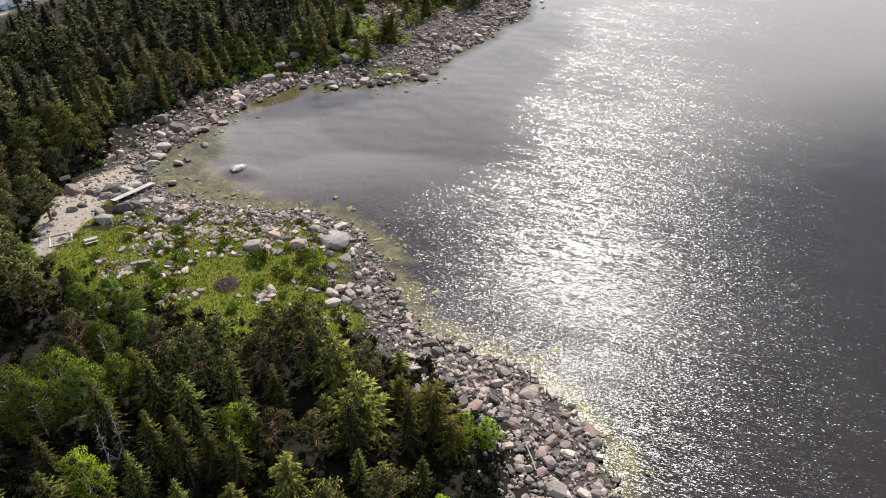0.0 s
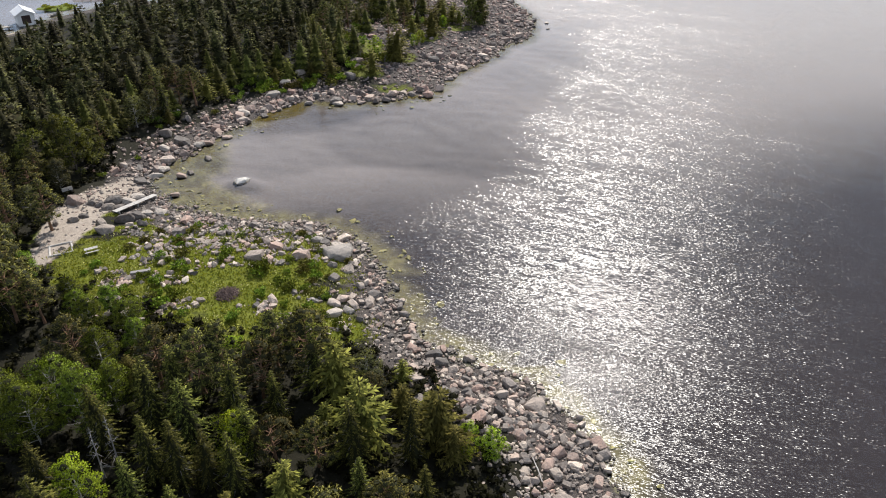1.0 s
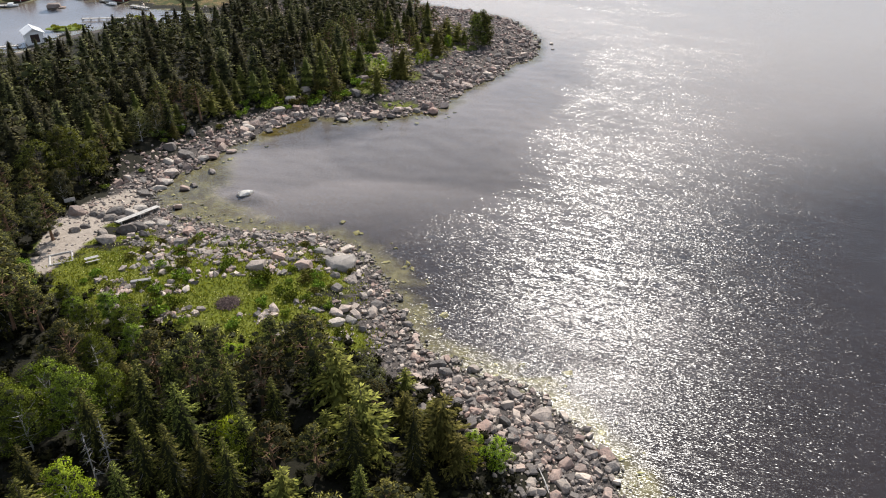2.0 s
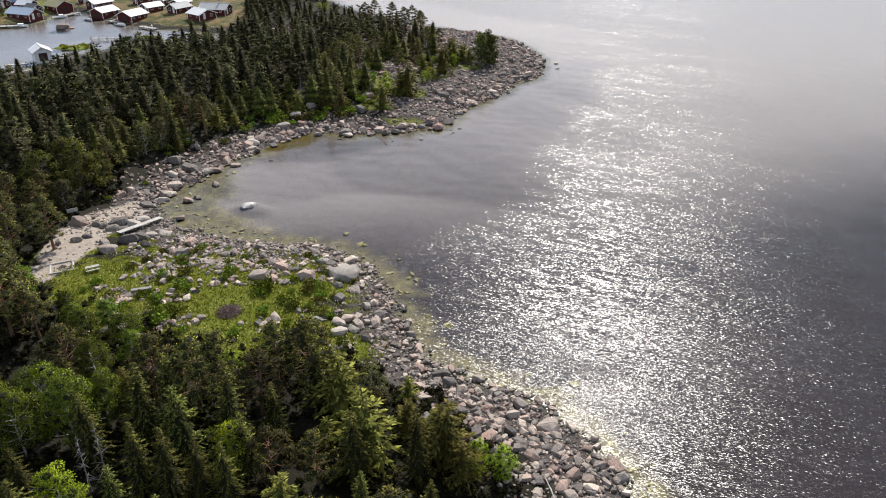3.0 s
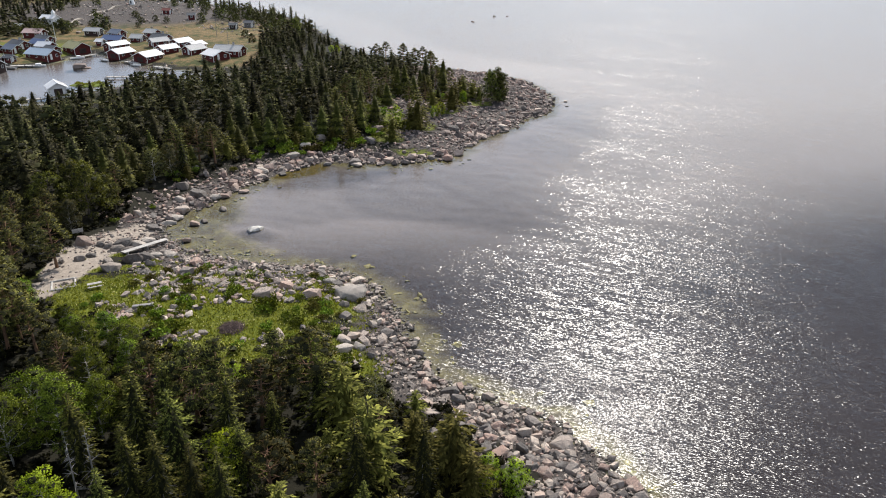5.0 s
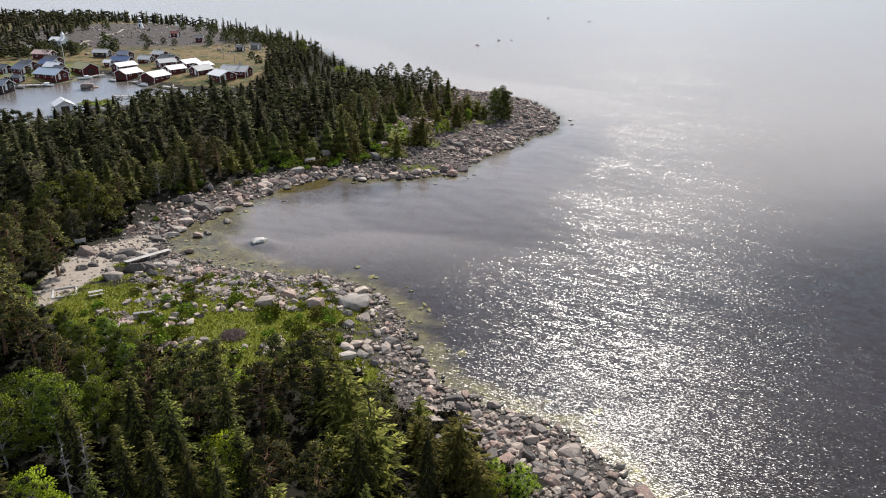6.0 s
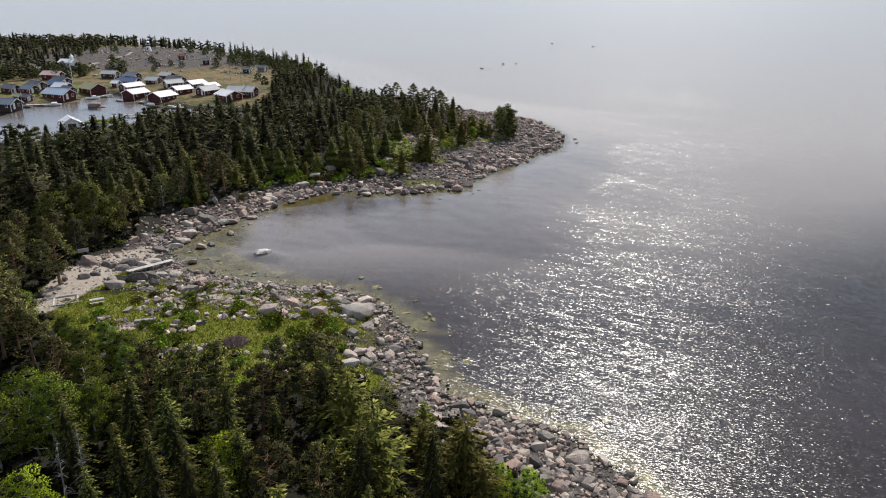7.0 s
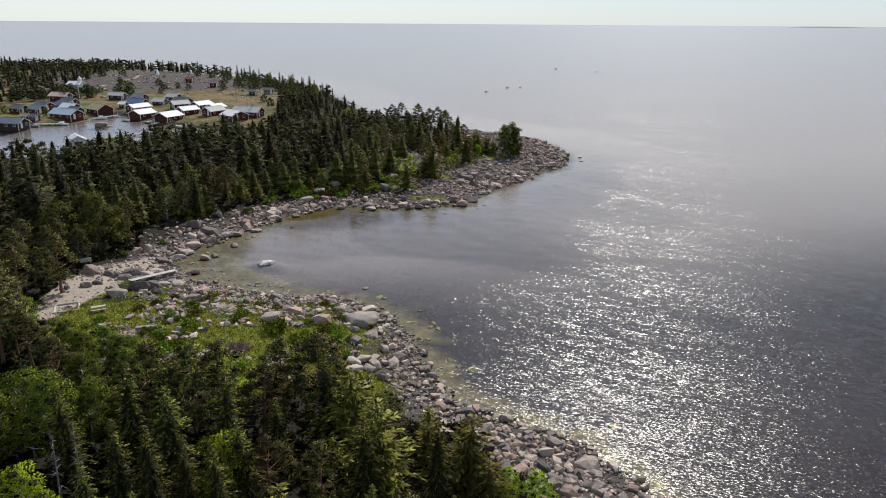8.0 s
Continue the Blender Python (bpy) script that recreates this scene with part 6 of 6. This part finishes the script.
def build_track():
    """The narrow path up the hill to the lighthouse."""
    line = curve_through([(-156, 322), (-160.8, 333), (-163, 350), (-163.8, 366), (-163, 380), (-162.4, 390), (-159.5, 396)], 2.0)
    z = height(line[:, 0], line[:, 1]) + 0.22
    vs, n = [], len(line)
    for s in (-0.6, 0.6):
        vs += [(x + s, y + 0.25 * s, zz) for (x, y), zz in zip(line, z)]
    vs += [(x, y, zz - 0.6) for x, y, zz in vs]
    fs = [(i, i + 1, n + i + 1, n + i) for i in range(n - 1)] + [(i, 2 * n + i, 2 * n + i + 1, i + 1) for i in range(n - 1)] + [(n + i, n + i + 1, 3 * n + i + 1, 3 * n + i) for i in range(n - 1)]
    tagged(mesh_object("footpath", vs, fs, [M_GRAVEL]), "pale gravel footpath winding up the hill", "path", kind="structure")


M_GRAVEL = plain_material("pale_gravel", (0.36, 0.32, 0.27), 0.95, 0.1, vary=0.4)
build_pole()
build_track()


def build_greens():
    """Low shrubs, grass and flowers of the headland."""
    rs = np.random.RandomState(41)
    kinds = []
    for k in range(4):
        ob = thing("shrub", "low bright green shrub among the stones", "shrub", "shrubs of the headland")
        part("stem", bm_tube([(0, 0, -0.1), (0.02, 0, 0.3), (0, 0, 0.6)], [0.04, 0.03, 0.01], 5), M_BARK, ob)
        cs = [(rs.uniform(-0.6, 0.6), rs.uniform(-0.6, 0.6), rs.uniform(0.25, 0.65)) for _ in range(9)]
        mesh_object("leaves", *leaf_cloud(cs, rs.uniform(0.25, 0.42, 9), 300, 0.20, rs, 0.8, 0.0), [M_YOUNG if k == 3 else M_LEAF], ob)
        kinds.append(ob)
    spots = [(-18.6, 75.2, 1.5), (-19.2, 73.6, 1.2), (-24.5, 78.0, 1.2), (-14.0, 74.8, 1.3), (-12.0, 73.9, 1.1), (-16.2, 72.0, 1.3), (-15.0, 70.8, 1.2), (-30.0, 78.5, 1.4), (-31.5, 72.0, 1.3), (-28.5, 69.5, 1.4), (-29.8, 67.8, 1.5), (-12.6, 72.2, 1.0), (-18.0, 69.5, 1.1), (-29.5, 76.0, 1.3)]
    while len(spots) < 205:
        if len(spots) < 105:
            x, y = rs.uniform(-42, -8), rs.uniform(63, 90)
            if meadow_mask(np.array([x]), np.array([y]))[0] < 0.15 or ((x + 21.5) / 6.5) ** 2 + ((y - 70.5) / 4.0) ** 2 < 1 or ((x + 42) / 3.5) ** 2 + ((y - 80) / 3.5) ** 2 < 1:
                continue
        else:
            x, y = rs.uniform(-50, 20), rs.uniform(98, 190)
            e, d = signed_distance(wood, np.array([x]), np.array([y]))[0], float(land(np.array([x]), np.array([y]))[0])
            if not (-9 < e < 0.5 and d > 5) or len(spots) > 132 and (y < 138 or e < -6):
                continue
        spots.append((x, y, rs.uniform(0.5, 1.15) * (1.0 if len(spots) < 105 else rs.uniform(1.2, 2.2))))
    spread(kinds, [(i % 4, place(x, y, rs.uniform(0, 360), s)) for i, (x, y, s) in enumerate(spots)])
    # round bushes and a tree in the village and on the heath
    bushes = [make_broadleaf(rs, 3.0, 1.7, 300, M_BUSH, 0.38, "bush", "rounded green bush on the open heath", "bushes of the heath", 0.05) for _ in range(3)]
    far = [(-142.1, 320.5, 2.2), (-140.0, 322.0, 1.7), (-168, 300, 1.3), (-160, 303, 1.4), (-172, 308, 1.6), (-163, 311, 1.5), (-176, 296, 1.5), (-156, 316, 1.3), (-169, 318, 1.6), (-180, 305, 1.7), (-152, 309, 1.1),
           (-161, 262, 1.0), (-144, 259, 0.8), (-104, 340, 1.4), (-98, 352, 1.7), (-93, 349, 1.5), (-102, 358, 1.5), (-89, 344, 1.2), (-84, 352, 1.6), (-110, 365, 1.2), (-120, 340, 0.9), (-126, 343, 0.9), (-128, 326, 0.8),
           (-75, 300, 1.0), (-70, 290, 1.2), (-66, 306, 1.6), (-60, 300, 1.5), (-62, 285, 1.4), (-134, 395, 1.2), (-95, 369, 1.4), (-90, 362, 1.2), (-86, 357, 1.6), (-99, 374, 1.3), (-104, 380, 1.5), (-109, 386, 1.2), (-118, 393, 1.4), (-122, 398, 1.1), (-80, 352, 1.3), (-76, 346, 1.5), (-72, 340, 1.2), (-92, 356, 1.0), (-84, 347, 1.0), (-68, 330, 1.4), (-66, 318, 1.3), (-141, 358, 1.0), (-130, 337, 0.9), (-139, 356, 0.8), (-132, 339, 0.7), (-150, 330, 0.8), (-176, 398, 1.5), (-184, 392, 1.4), (-125, 392, 1.3), (-114, 385, 1.3)]
    while len(far) < 150:
        x, y = rs.uniform(-190, -55), rs.uniform(285, 425)
        rim = float(land(np.array([x]), np.array([y]))[0])
        if (4 < rim < 26 and y > 330 and rs.rand() < 0.8) or (x < -150 and 296 < y < 330) or (x < -160 and 330 < y < 400 and rs.rand() < 0.35):
            far.append((x, y, rs.uniform(0.5, 1.5)))
    spread(bushes, [(i % 3, place(x, y, rs.uniform(0, 360), s)) for i, (x, y, s) in enumerate(far)])
    # grass
    n = 60000
    x, y = rs.uniform(-50, 2, n), rs.uniform(57, 92, n)
    ok = ((meadow_mask(x, y) + 0.25 * ripple(x, y, 5.0) > 0.25 + 0.3 * rs.rand(n)) & (land(x, y) > 2.5)) | ((tussocks(x, y) > 0.5) & (land(x, y) > 2.0) & (sand_mask(x, y) < 0.3))
    x, y = x[ok], y[ok]
    n = len(x)
    p = np.stack([x, y, height(x, y)], 1)
    a = rs.uniform(0, 6.28, n)
    side = np.stack([np.cos(a), np.sin(a), 0 * a], 1)
    h = rs.uniform(0.06, 0.2, n)[:, None]
    w = rs.uniform(0.02, 0.06, n)[:, None]
    lean = rs.normal(size=(n, 3)) * 0.12
    v = np.stack([p - side * w, p + side * w, p + side * w * 1.6 + lean + [0, 0, 1] * h, p - side * w * 1.4 + lean * 0.5 + [0, 0, 1] * h * 0.9], 1).reshape(-1, 3)
    i = np.arange(n)[:, None] * 4
    tagged(mesh_object("grass", v, np.concatenate([i + [0, 1, 2], i + [0, 2, 3]], 1).reshape(-1, 3), [M_GRASS]), "bright green meadow grass of the headland", "grass", kind="stuff")
    m = 1300
    x, y = rs.uniform(-42, -8, m), rs.uniform(62, 86, m)
    ok = (meadow_mask(x, y) > 0.1) & (ripple(x, y, 7.0) > 0.1)
    x, y = x[ok], y[ok]
    p = np.stack([x, y, height(x, y) + 0.3], 1)
    r = 0.06
    v = (p[:, None] + r * np.array([(1, 0, 0), (0, 1, 0), (-1, 0, 0), (0, -1, 0), (0, 0, -3.5), (0, 0, 0.6)])).reshape(-1, 3)
    i = np.arange(len(p))[:, None] * 6
    f = np.concatenate([i + t for t in ([0, 1, 5], [1, 2, 5], [2, 3, 5], [3, 0, 5], [1, 0, 4], [2, 1, 4], [3, 2, 4], [0, 3, 4])], 1).reshape(-1, 3)
    tagged(mesh_object("flowers", v, f, [M_FLOWER]), "small pale yellow flowers scattered in the grass", "flowers", kind="stuff")


M_FLOWER = plain_material("pale_petals", (0.75, 0.68, 0.30), 0.7, vary=0.3)
build_bench()
build_firepit()
build_planks()
build_sign()
build_twigs()
build_log()
build_greens()
